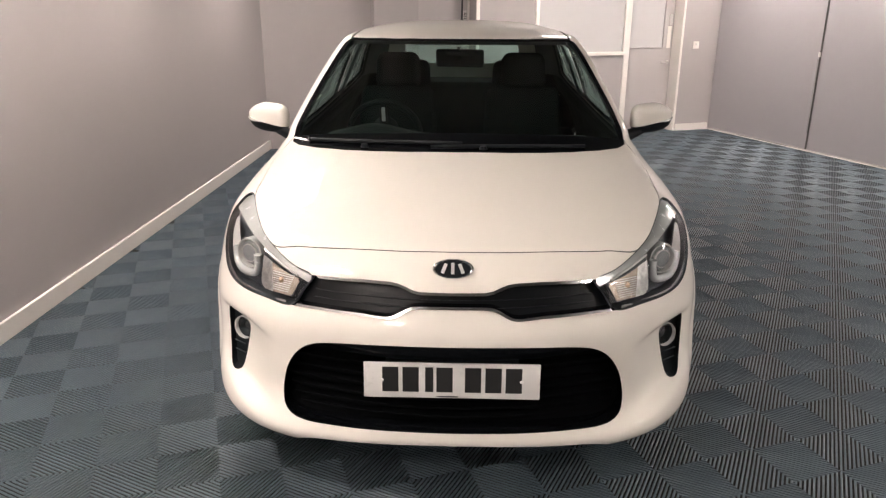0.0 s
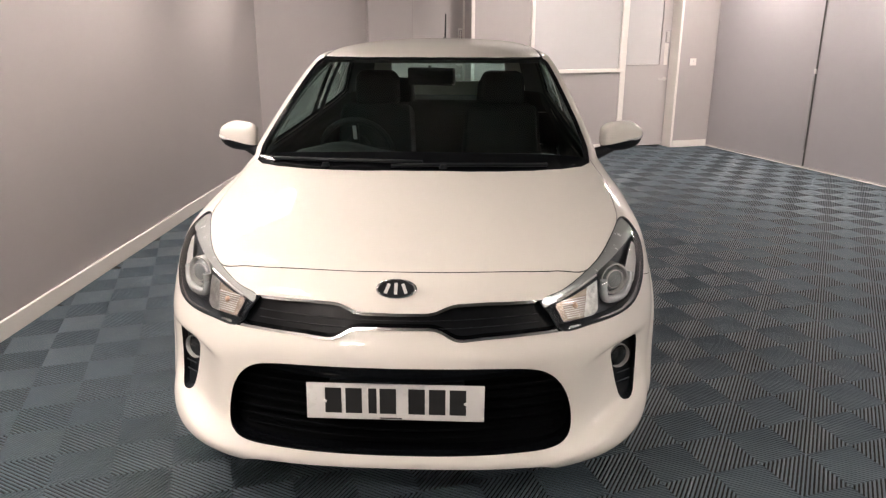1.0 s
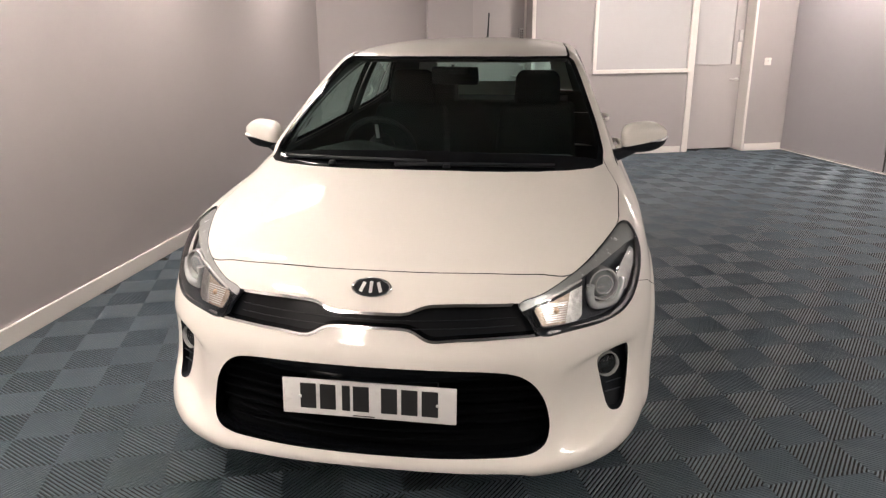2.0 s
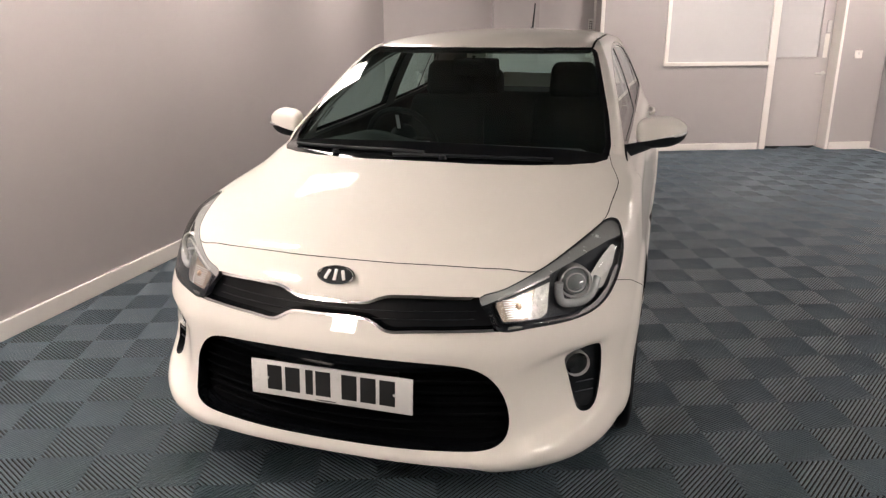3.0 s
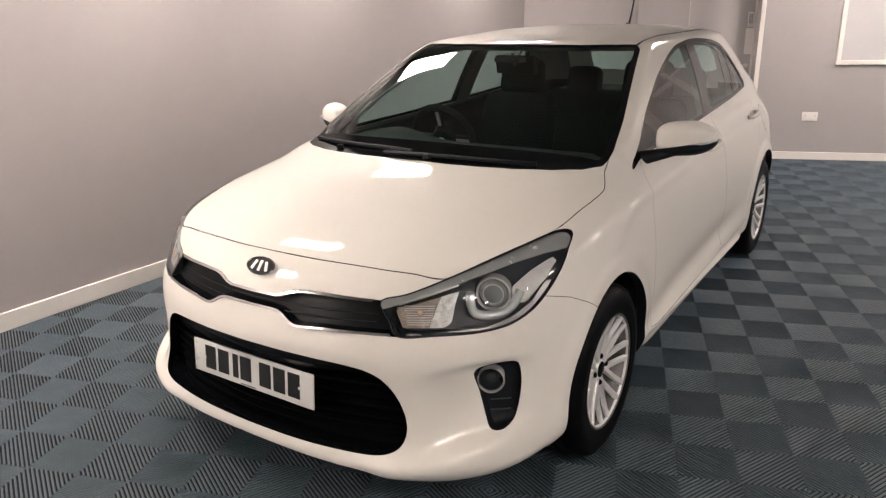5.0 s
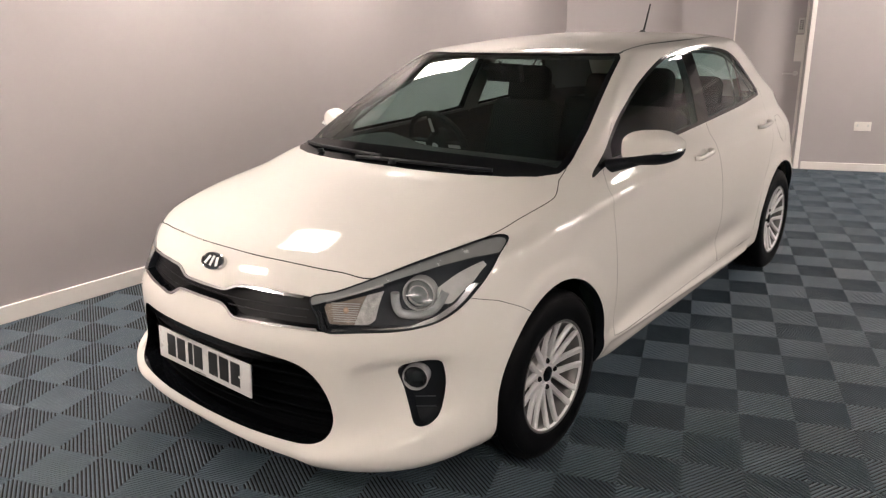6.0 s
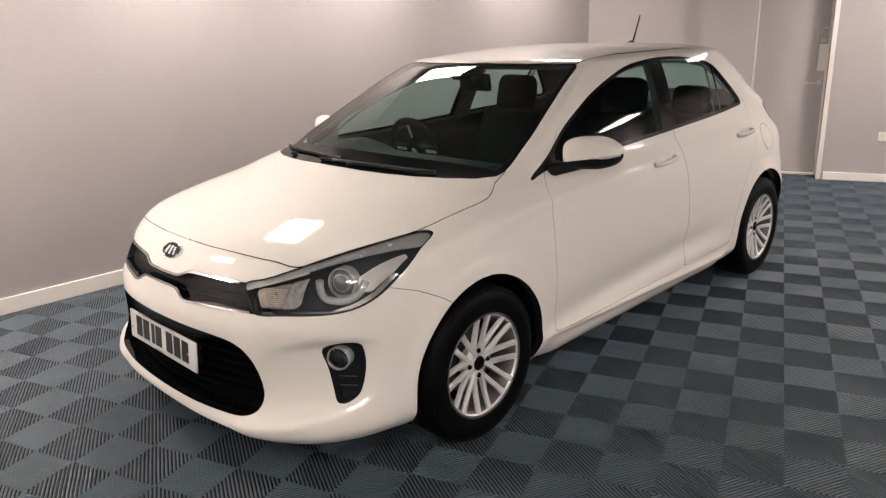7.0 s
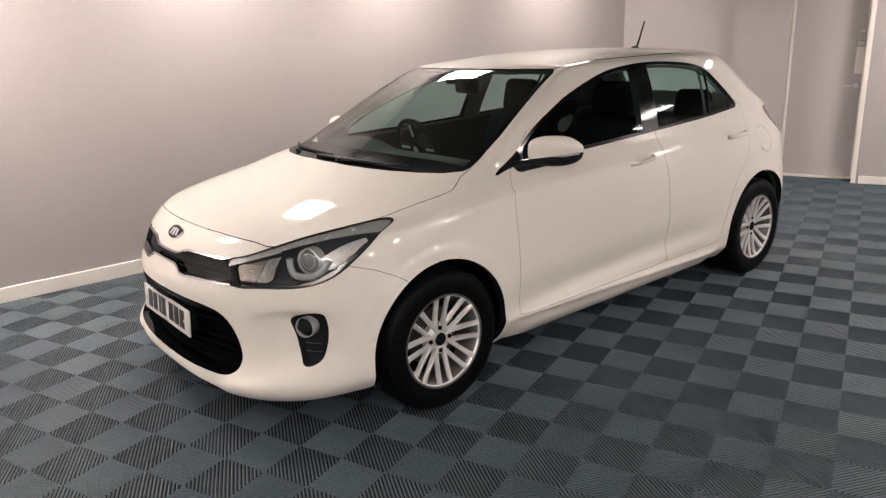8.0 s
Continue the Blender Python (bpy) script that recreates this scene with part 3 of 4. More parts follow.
# a cap along the roof's ridge
cap = ids[-1]
half = cols_n // 2
cap_tris = []
i, j = 0, cols_n - 1
while j - i > 1:
    cap_tris.append((cap[i], cap[i + 1], cap[j]))
    i += 1
    if j - i > 1:
        cap_tris.append((cap[i], cap[j - 1], cap[j]))
        j -= 1
tris = np.vstack([tris, np.array(cap_tris)])
pts = grid.reshape(-1, 3)
fn = np.cross(pts[tris[:, 1]] - pts[tris[:, 0]], pts[tris[:, 2]] - pts[tris[:, 0]])
vn = np.zeros_like(pts)
for k in range(3):
    np.add.at(vn, tris[:, k], fn)
vn[ids[:, 0], 0] = 0
vn[ids[:, -1], 0] = 0
vn /= np.maximum(np.linalg.norm(vn, axis=1, keepdims=True), 1e-12)
shell = Shell(pts, tris, vn)

# ---- the car ----
car = thing("car", "white hatchback car with silver alloy wheels parked on grey tiles", "car", Matrix())
SIDE = np.array([-1.0, 1, 1])


def panel(name, faces, mat, label="", parent=None, both=True, offset=0.0, shift=(0, 0, 0), one=0, flat=1.0):
    """Makes faces of the half skin into a mesh for both halves (both) or into one mesh for each side. flat below 1
    bends only the shading normals, which shifts reflections.
    """
    faces = np.asarray(faces)
    if not len(faces):
        return []
    v = shell.v + shell.n * offset + np.array(shift)
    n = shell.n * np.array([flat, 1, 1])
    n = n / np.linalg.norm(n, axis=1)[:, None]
    k = len(v)
    made = []
    if both:
        made.append(sheet(name, np.vstack([v, v * SIDE]), np.vstack([faces, faces[:, ::-1] + k]), mat, parent or car, label, np.vstack([n, n * SIDE])))
    else:
        for s in ((1, -1) if not one else (one,)):
            if s > 0:
                made.append(sheet(name, v, faces, mat, parent[0] if isinstance(parent, list) else parent or car, label, n))
            else:
                made.append(sheet(name, v * SIDE, faces[:, ::-1], mat, parent[1] if isinstance(parent, list) else parent or car, label, n * SIDE))
    return made


def rims(name, seams, off, mat, parent=None, both=True, label=""):
    v, f = shell.rim(seams, off)
    f = np.array(f)
    if both:
        return [sheet(name, np.vstack([v, v * SIDE]), np.vstack([f, f[:, ::-1] + len(v)]), mat, parent or car, label)]
    a, b = parent if isinstance(parent, list) else (parent or car, parent or car)
    return [sheet(name, v, f, mat, a, label), sheet(name, v * SIDE, f[:, ::-1], mat, b, label)]


def field(outline, axes, where=None, far=-0.2):
    """Distance field of the skin's points to an outline seen along one axis."""
    d = inside(shell.v[:, axes], outline)
    if where is not None:
        d = np.where(where(shell.v), d, np.minimum(d, far))
    return d


XZ, XY, YZ = [0, 2], [0, 1], [1, 2]
body = tris

# openings for the wheels
for cy, cz, r in ((0.838, 0.305, 0.346), (3.400, 0.300, 0.358)):
    d = r - np.hypot(shell.v[:, 1] - cy, shell.v[:, 2] - cz)
    d = np.where(shell.v[:, 0] > 0.5, d, -0.2)
    _, body, seam = shell.cut(body, d)
    rims("arch_lip", seam, (-0.035, 0, 0), trim_black, None, False)
    well = lathe([(r + 0.004, 0.82), (r + 0.004, 0.50), (0.0, 0.50)], 56, "x")
    for v in list(well.verts):
        v.co += Vector((0, cy, cz))
    bmesh.ops.bisect_plane(well, geom=well.verts[:] + well.edges[:] + well.faces[:], plane_co=(0, 0, 0.17), plane_no=(0, 0, -1), clear_outer=True)
    # the well keeps inside the skin
    for v in well.verts:
        if v.co.x > 0.6:
            v.co.x = 0.79
    other = well.copy()
    part("wheel_well", well, deep_black, car)
    bmesh.ops.scale(other, vec=(-1, 1, 1), verts=other.verts)
    part("wheel_well", other, deep_black, car)

# windscreen
SCREEN = np.array([(-0.3, 0.833), (0, 0.833), (0.20, 0.842), (0.32, 0.862), (0.44, 0.897), (0.56, 0.957), (0.645, 1.028), (0.688, 1.105), (0.693, 1.20), (0.668, 1.355), (0.612, 1.60), (0.562, 1.82), (0.535, 1.852), (0.46, 1.812), (0.32, 1.757), (0.16, 1.726), (0, 1.716), (-0.3, 1.716)])
d = field(SCREEN, XY, lambda v: v[:, 2] > 0.90)
screen, body, seam = shell.cut(body, d)
d = field(SCREEN, XY)
d2 = np.minimum(d - 0.022, shell.v[:, 1] - 0.955 - 0.42 * np.abs(shell.v[:, 0]) ** 2.2)
clear, frit, _ = shell.cut(screen, d2)
# shading normals bent, so the left panels' reflection leaves the screen's edge
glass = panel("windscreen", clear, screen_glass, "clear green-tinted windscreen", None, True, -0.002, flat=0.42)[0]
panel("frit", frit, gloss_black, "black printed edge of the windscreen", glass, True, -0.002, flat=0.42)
rims("screen_edge", seam, (0, 0.012, -0.012), trim_black, glass)

# side windows
DLO = curve_through([(1.225, 0.922), (1.36, 0.945), (1.62, 0.956), (1.89, 0.963), (2.284, 0.980), (2.62, 0.996), (2.945, 1.013), (3.20, 1.034), (3.292, 1.047), (3.272, 1.090), (3.163, 1.200), (3.067, 1.278), (2.92, 1.316), (2.644, 1.337), (2.390, 1.332), (2.14, 1.304), (1.84, 1.223), (1.65, 1.148), (1.515, 1.085), (1.375, 0.997)], 5, True)
side_d = lambda: field(DLO, YZ, lambda v: (v[:, 0] > 0.45))
dlo, body, seam = shell.cut(body, side_d())
rims("window_rim", seam, (-0.012, 0, 0), trim_black, None, False)
d = side_d() - 0.016
v = shell.v
slant = lambda y0, z0, y1, z1: (v[:, 1] - y0 - (v[:, 2] - z0) * (y1 - y0) / (z1 - z0)) / math.hypot(1, (y1 - y0) / (z1 - z0))
front_d = np.minimum(np.minimum(d, -slant(2.330, 0.99, 2.395, 1.316)), slant(1.425, 0.95, 1.435, 1.05))
fg, left_over, _ = shell.cut(dlo, front_d)
v = shell.v
d = side_d() - 0.016
rear_d = np.minimum(np.minimum(d, slant(2.475, 1.004, 2.530, 1.339)), -slant(2.985, 1.016, 3.035, 1.251))
rg, left_over, _ = shell.cut(left_over, rear_d)
v = shell.v
d = side_d() - 0.016
quarter_d = np.minimum(d, slant(3.010, 1.016, 3.060, 1.251))
qg, left_over, _ = shell.cut(left_over, quarter_d)
# front window's normals bent, so it mirrors the dark ceiling above the wall
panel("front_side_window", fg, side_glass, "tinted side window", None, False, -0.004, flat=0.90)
panel("rear_side_window", rg, side_glass, "tinted side window", None, False, -0.004)
panel("quarter_window", qg, side_glass, "small tinted quarter window", None, False, -0.004)
panel("window_surround", left_over, gloss_black, "black window surround and pillar trim", None, False, -0.001)

# rear window
REAR = np.array([(-0.3, 1.07), (0, 1.07), (0.38, 1.08), (0.43, 1.10), (0.42, 1.20), (0.38, 1.285), (0.30, 1.312), (0, 1.318), (-0.3, 1.318)])
d = field(REAR, XZ, lambda v: v[:, 1] > 3.4)
rw, body, seam = shell.cut(body, d)
panel("rear_window", rw, side_glass, "tinted rear window", None, True, -0.003)

# headlamps
LAMP = curve_through([(0.423, 0.7175), (0.490, 0.737), (0.578, 0.776), (0.640, 0.806), (0.690, 0.826), (0.725, 0.838), (0.752, 0.836), (0.774, 0.822), (0.792, 0.790), (0.795, 0.745), (0.783, 0.695), (0.762, 0.660), (0.728, 0.639), (0.67, 0.630), (0.58, 0.628), (0.489, 0.626), (0.456, 0.668)], 4, True)
lamp_d = lambda: field(LAMP, XZ, lambda v: (v[:, 1] < 1.0) & (v[:, 0] > 0.3))
lamp, body, seam = shell.cut(body, lamp_d())
DEEP = (-0.012, 0.070, -0.006)
heads = panel("headlamp", lamp, lamp_glass, "clear headlamp with a projector lens", None, False, -0.001)
rims("housing", seam, DEEP, lamp_dark, heads, False, "black lamp housing")
panel("bowl", lamp, lamp_dark, "", heads, False, 0.0, DEEP)
edge, core, _ = shell.cut(lamp, 0.0017 - lamp_d())
panel("seal", edge, trim_black, "dark seal round the lamp", heads, False, 0.0006)
# the pale blade along the top, the bright strip along the foot
v = shell.v
topline = np.array([(0.30, 0.655), (0.455, 0.703), (0.56, 0.742), (0.63, 0.772), (0.70, 0.797), (0.745, 0.806), (0.80, 0.806), (0.85, 0.9), (0.30, 0.9)])
blade, core2, _ = shell.cut(core, np.minimum(inside(v[:, XZ], topline), lamp_d() - 0.0022))
panel("blade", blade, blade_grey, "brushed grey blade", heads, False, -0.0065)
v = shell.v
foot = np.array([(0.505, 0.5), (0.505, 0.6385), (0.60, 0.640), (0.69, 0.643), (0.735, 0.662), (0.765, 0.694), (0.778, 0.74), (0.9, 0.74), (0.9, 0.5)])
strip, core3, _ = shell.cut(core2, np.minimum(inside(v[:, XZ], foot), lamp_d() - 0.006))
panel("strip", strip, chrome, "bright strip", heads, False, -0.004)
v = shell.v
inner = np.array([(0.40, 0.60), (0.40, 0.80), (0.452, 0.720), (0.492, 0.60)])
cheek, _, _ = shell.cut(core3, inside(v[:, XZ], inner))
panel("cheek", cheek, trim_black, "", heads, False, -0.006)
v = shell.v
box_d = inside(v[:, XZ], np.array([(0.466, 0.702), (0.497, 0.650), (0.600, 0.650), (0.612, 0.664), (0.609, 0.744), (0.520, 0.714)]))
turn, core4, _ = shell.cut(core3, box_d)
turn_out, turn_in, _ = shell.cut(turn, shell.v[:, 0] - 0.566 - 0.12 * (shell.v[:, 2] - 0.68))
panel("indicator", turn_in, amber, "ribbed clear indicator with a faint amber bulb", heads, False, -0.010)
panel("indicator_end", turn_out, facet, "faceted bright end of the indicator", heads, False, -0.012)
v = shell.v
out_d = inside(v[:, XZ], np.array([(0.722, 0.742), (0.734, 0.700), (0.760, 0.690), (0.782, 0.745), (0.784, 0.785), (0.768, 0.800), (0.744, 0.776)]))
wing_r, _, _ = shell.cut(core4, out_d)
panel("side_reflector", wing_r, side_pale, "bright side reflector", heads, False, -0.018)


def eye(s, parent):
    """The projector: chrome ring, dome and the U-shaped light guide."""
    m = pose(s * 0.668, 0.352, 0.716, -4, 0, s * 24)
    ring = lathe([(0.043, 0.030), (0.043, -0.004), (0.0455, -0.010), (0.0495, -0.010), (0.052, -0.004), (0.052, 0.030)], 40, "y", m)
    part("ring", ring, satin_bright, parent, "bright ring")
    dome = lathe([(0.0435 * math.cos(a), 0.012 - 0.026 * math.sin(a)) for a in np.linspace(0, math.pi / 2, 9)], 32, "y", m)
    part("projector", dome, bulb_glass, parent, "glass projector lens")
    collar = lathe([(0.0265, -0.006), (0.0275, -0.0125), (0.0305, -0.0115), (0.0315, -0.004)], 36, "y", m)
    part("collar", collar, satin_bright, parent, "bright inner collar")
    shade = lathe([(0.0, 0.0), (0.0355, 0.0)], 32, "y", m @ pose(0, 0.013, 0))
    part("shutter", shade, deep_black, parent)
    path = [(s * x, y, z) for x, y, z in curve_through([(0.628, 0.290, 0.730), (0.629, 0.292, 0.692), (0.644, 0.303, 0.664), (0.692, 0.341, 0.661), (0.718, 0.372, 0.682), (0.728, 0.400, 0.722)], 6)]
    part("light_guide", tube(path, 0.0135, 10), lamp_grey, parent, "U-shaped light guide")


for s, h in ((1, heads[0]), (-1, heads[1])):
    eye(s, h)

# upper grille
GRILLE = np.array([(-0.2, 0.6985), (0, 0.6985), (0.098, 0.699), (0.122, 0.704), (0.150, 0.7165), (0.178, 0.721), (0.262, 0.7225), (0.425, 0.7185), (0.458, 0.668), (0.489, 0.627), (0.40, 0.6285), (0.262, 0.627), (0.190, 0.622), (0.168, 0.626), (0.130, 0.648), (0.108, 0.6545), (0, 0.655), (-0.2, 0.655)])
gd = lambda: field(GRILLE, XZ, lambda v: v[:, 1] < 0.4)
gr, body, seam = shell.cut(body, gd())
ends = np.array([(-0.3, 0.5), (0.476, 0.5), (0.474, 0.63), (0.445, 0.665), (0.411, 0.712), (0.405, 0.80), (-0.3, 0.80)])
v = shell.v
mid_bars = np.minimum(0.0072 - gd(), inside(v[:, XZ], ends))
bars, net, seam_n = shell.cut(gr, mid_bars)
grille = panel("grille", net, grille_black, "narrow black grille with a chrome outline", None, True, 0.0, (0, 0.030, 0))[0]
panel("chrome_outline", bars, chrome, "chrome outline", grille, True, 0.004)
for top in (True, False):
    rims("chrome_edge", [(b, a) for a, b in seam_n if (shell.v[a][2] > 0.677) == top], (0, 0.032, 0), gloss_black, grille)
for z in (0.655, 0.676):
    pts = [(x, 0.052 + 0.46 * abs(x) ** 2.0 + 0.0 + (z - 0.66) * 0.5, z) for x in np.linspace(-0.415, 0.415, 41) if 0.66 + 0.034 * (abs(x) > 0.15) + 0.02 > z > 0.648 - 0.02 * (abs(x) > 0.15)]
    lo = [p for p in pts if p[0] < 0]
    hi = [p for p in pts if p[0] > 0]
    for seg in ((lo, hi) if z > 0.69 or z < 0.65 else (pts,)):
        if len(seg) > 2:
            part("fin", tube(seg, 0.0016, 5), trim_black, grille)

# lower grille
LOWER = curve_through([(-0.50, 0.553), (-0.30, 0.553), (-0.10, 0.553), (0.10, 0.552), (0.25, 0.547), (0.36, 0.538), (0.428, 0.522), (0.472, 0.490), (0.502, 0.445), (0.518, 0.398), (0.525, 0.343), (0.511, 0.301), (0.455, 0.279), (0.33, 0.274), (0.15, 0.271), (-0.10, 0.270), (-0.30, 0.270), (-0.50, 0.270)], 4, True)
ld = lambda: field(LOWER, XZ, lambda v: v[:, 1] < 0.4)
lo_f, body, seam = shell.cut(body, ld())
brow, cave, seam_b = shell.cut(lo_f, shell.v[:, 2] - (0.508 + 0.10 * np.abs(shell.v[:, 0]) ** 2))
lower = panel("lower_grille", cave, deep_black, "wide black lower grille", None, True, 0.0, (0, 0.075, 0))[0]
panel("brow", brow, gloss_black, "gloss black upper bar", lower, True, 0.0, (0, 0.012, 0))
rims("grille_wall", seam, (0, 0.078, 0), gloss_black, lower)
rims("brow_edge", [(b, a) for a, b in seam_b], (0, 0.07, 0), gloss_black, lower)
for z in (0.300, 0.330, 0.360, 0.395, 0.430, 0.465):
    reach = 0.46 + 0.05 * math.sin((z - 0.27) / 0.22 * math.pi)
    sl = bmesh.new()
    xs = np.linspace(-reach, reach, 41)
    rows4 = [[sl.verts.new((x, 0.045 + 0.38 * x * x + dy, z + dz)) for x in xs] for dy, dz in ((0.0, -0.004), (0.0, 0.003), (0.03, 0.007), (0.03, -0.001))]
    for k in range(4):
        for a in range(40):
            sl.faces.new((rows4[k][a], rows4[k][a + 1], rows4[(k + 1) % 4][a + 1], rows4[(k + 1) % 4][a]))
    bmesh.ops.recalc_face_normals(sl, faces=sl.faces)
    part("slat", sl, deep_black, lower)

# fog lamp pockets
FOG = curve_through([(0.668, 0.519), (0.703, 0.532), (0.738, 0.536), (0.755, 0.522), (0.760, 0.455), (0.757, 0.378), (0.751, 0.345), (0.734, 0.331), (0.704, 0.338), (0.687, 0.378), (0.669, 0.450), (0.659, 0.498)], 4, True)
fd = lambda: field(FOG, XZ, lambda v: (v[:, 1] < 0.6) & (v[:, 0] > 0.5))
fog, body, seam = shell.cut(body, fd())
pockets = panel("fog_pocket", fog, trim_black, "black pocket with a round fog lamp", None, False, 0.0, (-0.006, 0.034, 0))
rims("pocket_wall", seam, (-0.007, 0.036, 0), trim_black, pockets, False)
for s, par in ((1, pockets[0]), (-1, pockets[1])):
    m = pose(s * 0.694, 0.291, 0.474, -3, 0, s * 28)
    part("fog_ring", lathe([(0.0355, 0.010), (0.0355, 0.0), (0.038, -0.004), (0.0405, 0.0), (0.0405, 0.005)], 36, "y", m), satin_bright, par, "chrome ring")
    part("fog_barrel", lathe([(0.0400, 0.005), (0.0395, 0.06)], 36, "y", m), lamp_grey, par, "grey lamp barrel")
    part("fog_lens", lathe([(0.036 * math.cos(a), 0.008 - 0.012 * math.sin(a)) for a in np.linspace(0, math.pi / 2, 8)], 32, "y", m), lamp_glass, par, "clear fog lamp glass")
    part("fog_bowl", lathe([(0.0, 0.020), (0.013, 0.021), (0.0135, 0.034), (0.024, 0.030), (0.036, 0.010)], 32, "y", m), bulb_dark, par)
    for z in (0.418, 0.385):
        part("fin", boxed(-0.030, 0.030, -0.003, 0.001, -0.0014, 0.0014, 0.0005), lamp_dark, par).matrix_local = pose(s * 0.716, 0.312, z - 0.006, -8, 0, s * 38)

# the bumper's foot steps up between two spurs
v = shell.v
foot_z = profile_of([(0.0, 0.228), (0.43, 0.224), (0.462, 0.219), (0.490, 0.203), (0.545, 0.193), (0.70, 0.195), (0.90, 0.204)], v[:, 0])
body, _, seam = shell.cut(body, np.where(v[:, 1] < 0.75, v[:, 2] - foot_z, v[:, 2] - 0.10))
rims("bumper_foot", seam, (-0.004, 0.06, -0.012), trim_black)

# shut lines: the panels stand a few millimetres apart
GAP = 0.0018


def runs(faces):
    """Parts faces into stretches that hang together."""
    mark = {}

    def root(a):
        while mark.setdefault(a, a) != a:
            a = mark[a]
        return a

    for f in faces:
        for k in f[1:]:
            mark[root(int(k))] = root(int(f[0]))
    groups = {}
    for f in faces:
        groups.setdefault(root(int(f[0])), []).append(f)
    return [np.array(g) for g in groups.values() if len(g) > 3]


def split(faces, outline, axes, where=None, gap=GAP):
    """Parts faces into a panel, the rest and the dark gap between them."""
    f = lambda: field(outline, axes, where)
    ins, outs, _ = shell.cut(faces, f())
    ins, gap_a, _ = shell.cut(ins, f() - gap)
    gap_b, outs, _ = shell.cut(outs, f() + gap)
    for run in runs(np.vstack([gap_a, gap_b])):
        panel("shut_line", run, deep_black, "dark panel gap", None, False, -0.006)
    return ins, outs


HOOD = np.vstack([[(-0.3, 0.160), (0, 0.160)], curve_through([(0, 0.160), (0.17, 0.166), (0.35, 0.192), (0.47, 0.224), (0.578, 0.273), (0.66, 0.432), (0.722, 0.634), (0.734, 0.80), (0.742, 0.965), (0.733, 1.02), (0.709, 1.072)], 6)[1:], [(0.66, 1.3), (-0.3, 1.3)]])
hood, body = split(body, HOOD, XY, lambda v: (v[:, 2] < 1.0) & (v[:, 1] < 1.25), 0.0014)
panel("hood", hood, paint, "white bonnet")
BUMPER = np.array([(-1, 0.0), (-1, 1.0), (0.42, 1.0), (0.43, 0.702), (0.457, 0.697), (0.535, 0.674), (0.617, 0.634), (0.70, 0.58), (0.70, 0.0)])
bumper, body = split(body, BUMPER, YZ, None, 0.0009)
panel("front_bumper", bumper, paint, "white front bumper")
DOOR_F = np.vstack([curve_through([(1.315, 0.925), (1.292, 0.86), (1.284, 0.74), (1.283, 0.58), (1.285, 0.40), (1.288, 0.315), (1.310, 0.294), (1.60, 0.290), (2.04, 0.290), (2.38, 0.292), (2.425, 0.31), (2.430, 0.50), (2.432, 0.80), (2.432, 0.97)], 4), [(2.432, 1.1), (1.5, 1.1)]])
door_f, body = split(body, DOOR_F, YZ, lambda v: (v[:, 0] > 0.5) & (v[:, 2] < 1.09), 0.0008)
doors_f = panel("front_door", door_f, paint, "white front door", None, False)
DOOR_R = np.vstack([curve_through([(2.4345, 0.97), (2.4345, 0.60), (2.4345, 0.31), (2.47, 0.292), (2.75, 0.293), (2.93, 0.298), (2.975, 0.34), (3.03, 0.50), (3.10, 0.62), (3.20, 0.72), (3.30, 0.83), (3.345, 0.95), (3.335, 1.06)], 4), [(3.2, 1.12), (2.4345, 1.12)]])
door_r, body = split(body, DOOR_R, YZ, lambda v: (v[:, 0] > 0.5) & (v[:, 2] < 1.11), 0.0006)
doors_r = panel("rear_door", door_r, paint, "white rear door", None, False)
FLAP = [(3.485 + 0.078 * math.cos(a) , 0.838 + 0.078 * math.sin(a)) for a in np.linspace(0, 2 * math.pi, 28, endpoint=False)]
flap, body = split(body, FLAP, YZ, lambda v: v[:, 0] > 0.5, 0.0010)
panel("fuel_flap", flap, paint, "round white fuel flap", None, False)
TAILLAMP = curve_through([(3.62, 1.012), (3.68, 1.018), (3.8, 1.01), (4.1, 0.99), (4.1, 0.85), (3.82, 0.852), (3.725, 0.880), (3.672, 0.945)], 4, True)
rear_l, body = split(body, TAILLAMP, YZ, lambda v: (v[:, 0] > 0.42) & (v[:, 1] > 3.5), 0.0015)
panel("tail_lamp", rear_l, red_lens, "red tail lamp", None, False)
ROOF = np.array([(-0.3, 1.714), (0, 1.714), (0.16, 1.724), (0.32, 1.755), (0.46, 1.810), (0.538, 1.853), (0.532, 2.0), (0.522, 2.4), (0.508, 2.9), (0.492, 3.3), (0.47, 3.62), (-0.3, 3.62)])
roof, body = split(body, ROOF, XY, lambda v: v[:, 2] > 1.25, 0.006)
panel("roof", roof, paint, "white roof")
TAILGATE = np.array([(-0.3, 0.62), (0, 0.62), (0.52, 0.64), (0.56, 0.72), (0.60, 1.02), (0.50, 1.37), (-0.3, 1.40)])
gate, body = split(body, TAILGATE, XZ, lambda v: v[:, 1] > 3.5)
panel("tailgate", gate, paint, "white tailgate")
WING = np.array([(0.2, 0.0), (0.2, 1.2), (1.10, 1.2), (1.24, 0.935), (1.26, 0.91), (1.275, 0.80), (1.275, 0.0)])
wing, body = split(body, WING, YZ, lambda v: v[:, 2] < 1.0, 0.0001)
panel("front_wing", wing, paint, "white front wing", None, False)
panel("body_side", body, paint, "white sill, pillars and rear quarter", None, False)

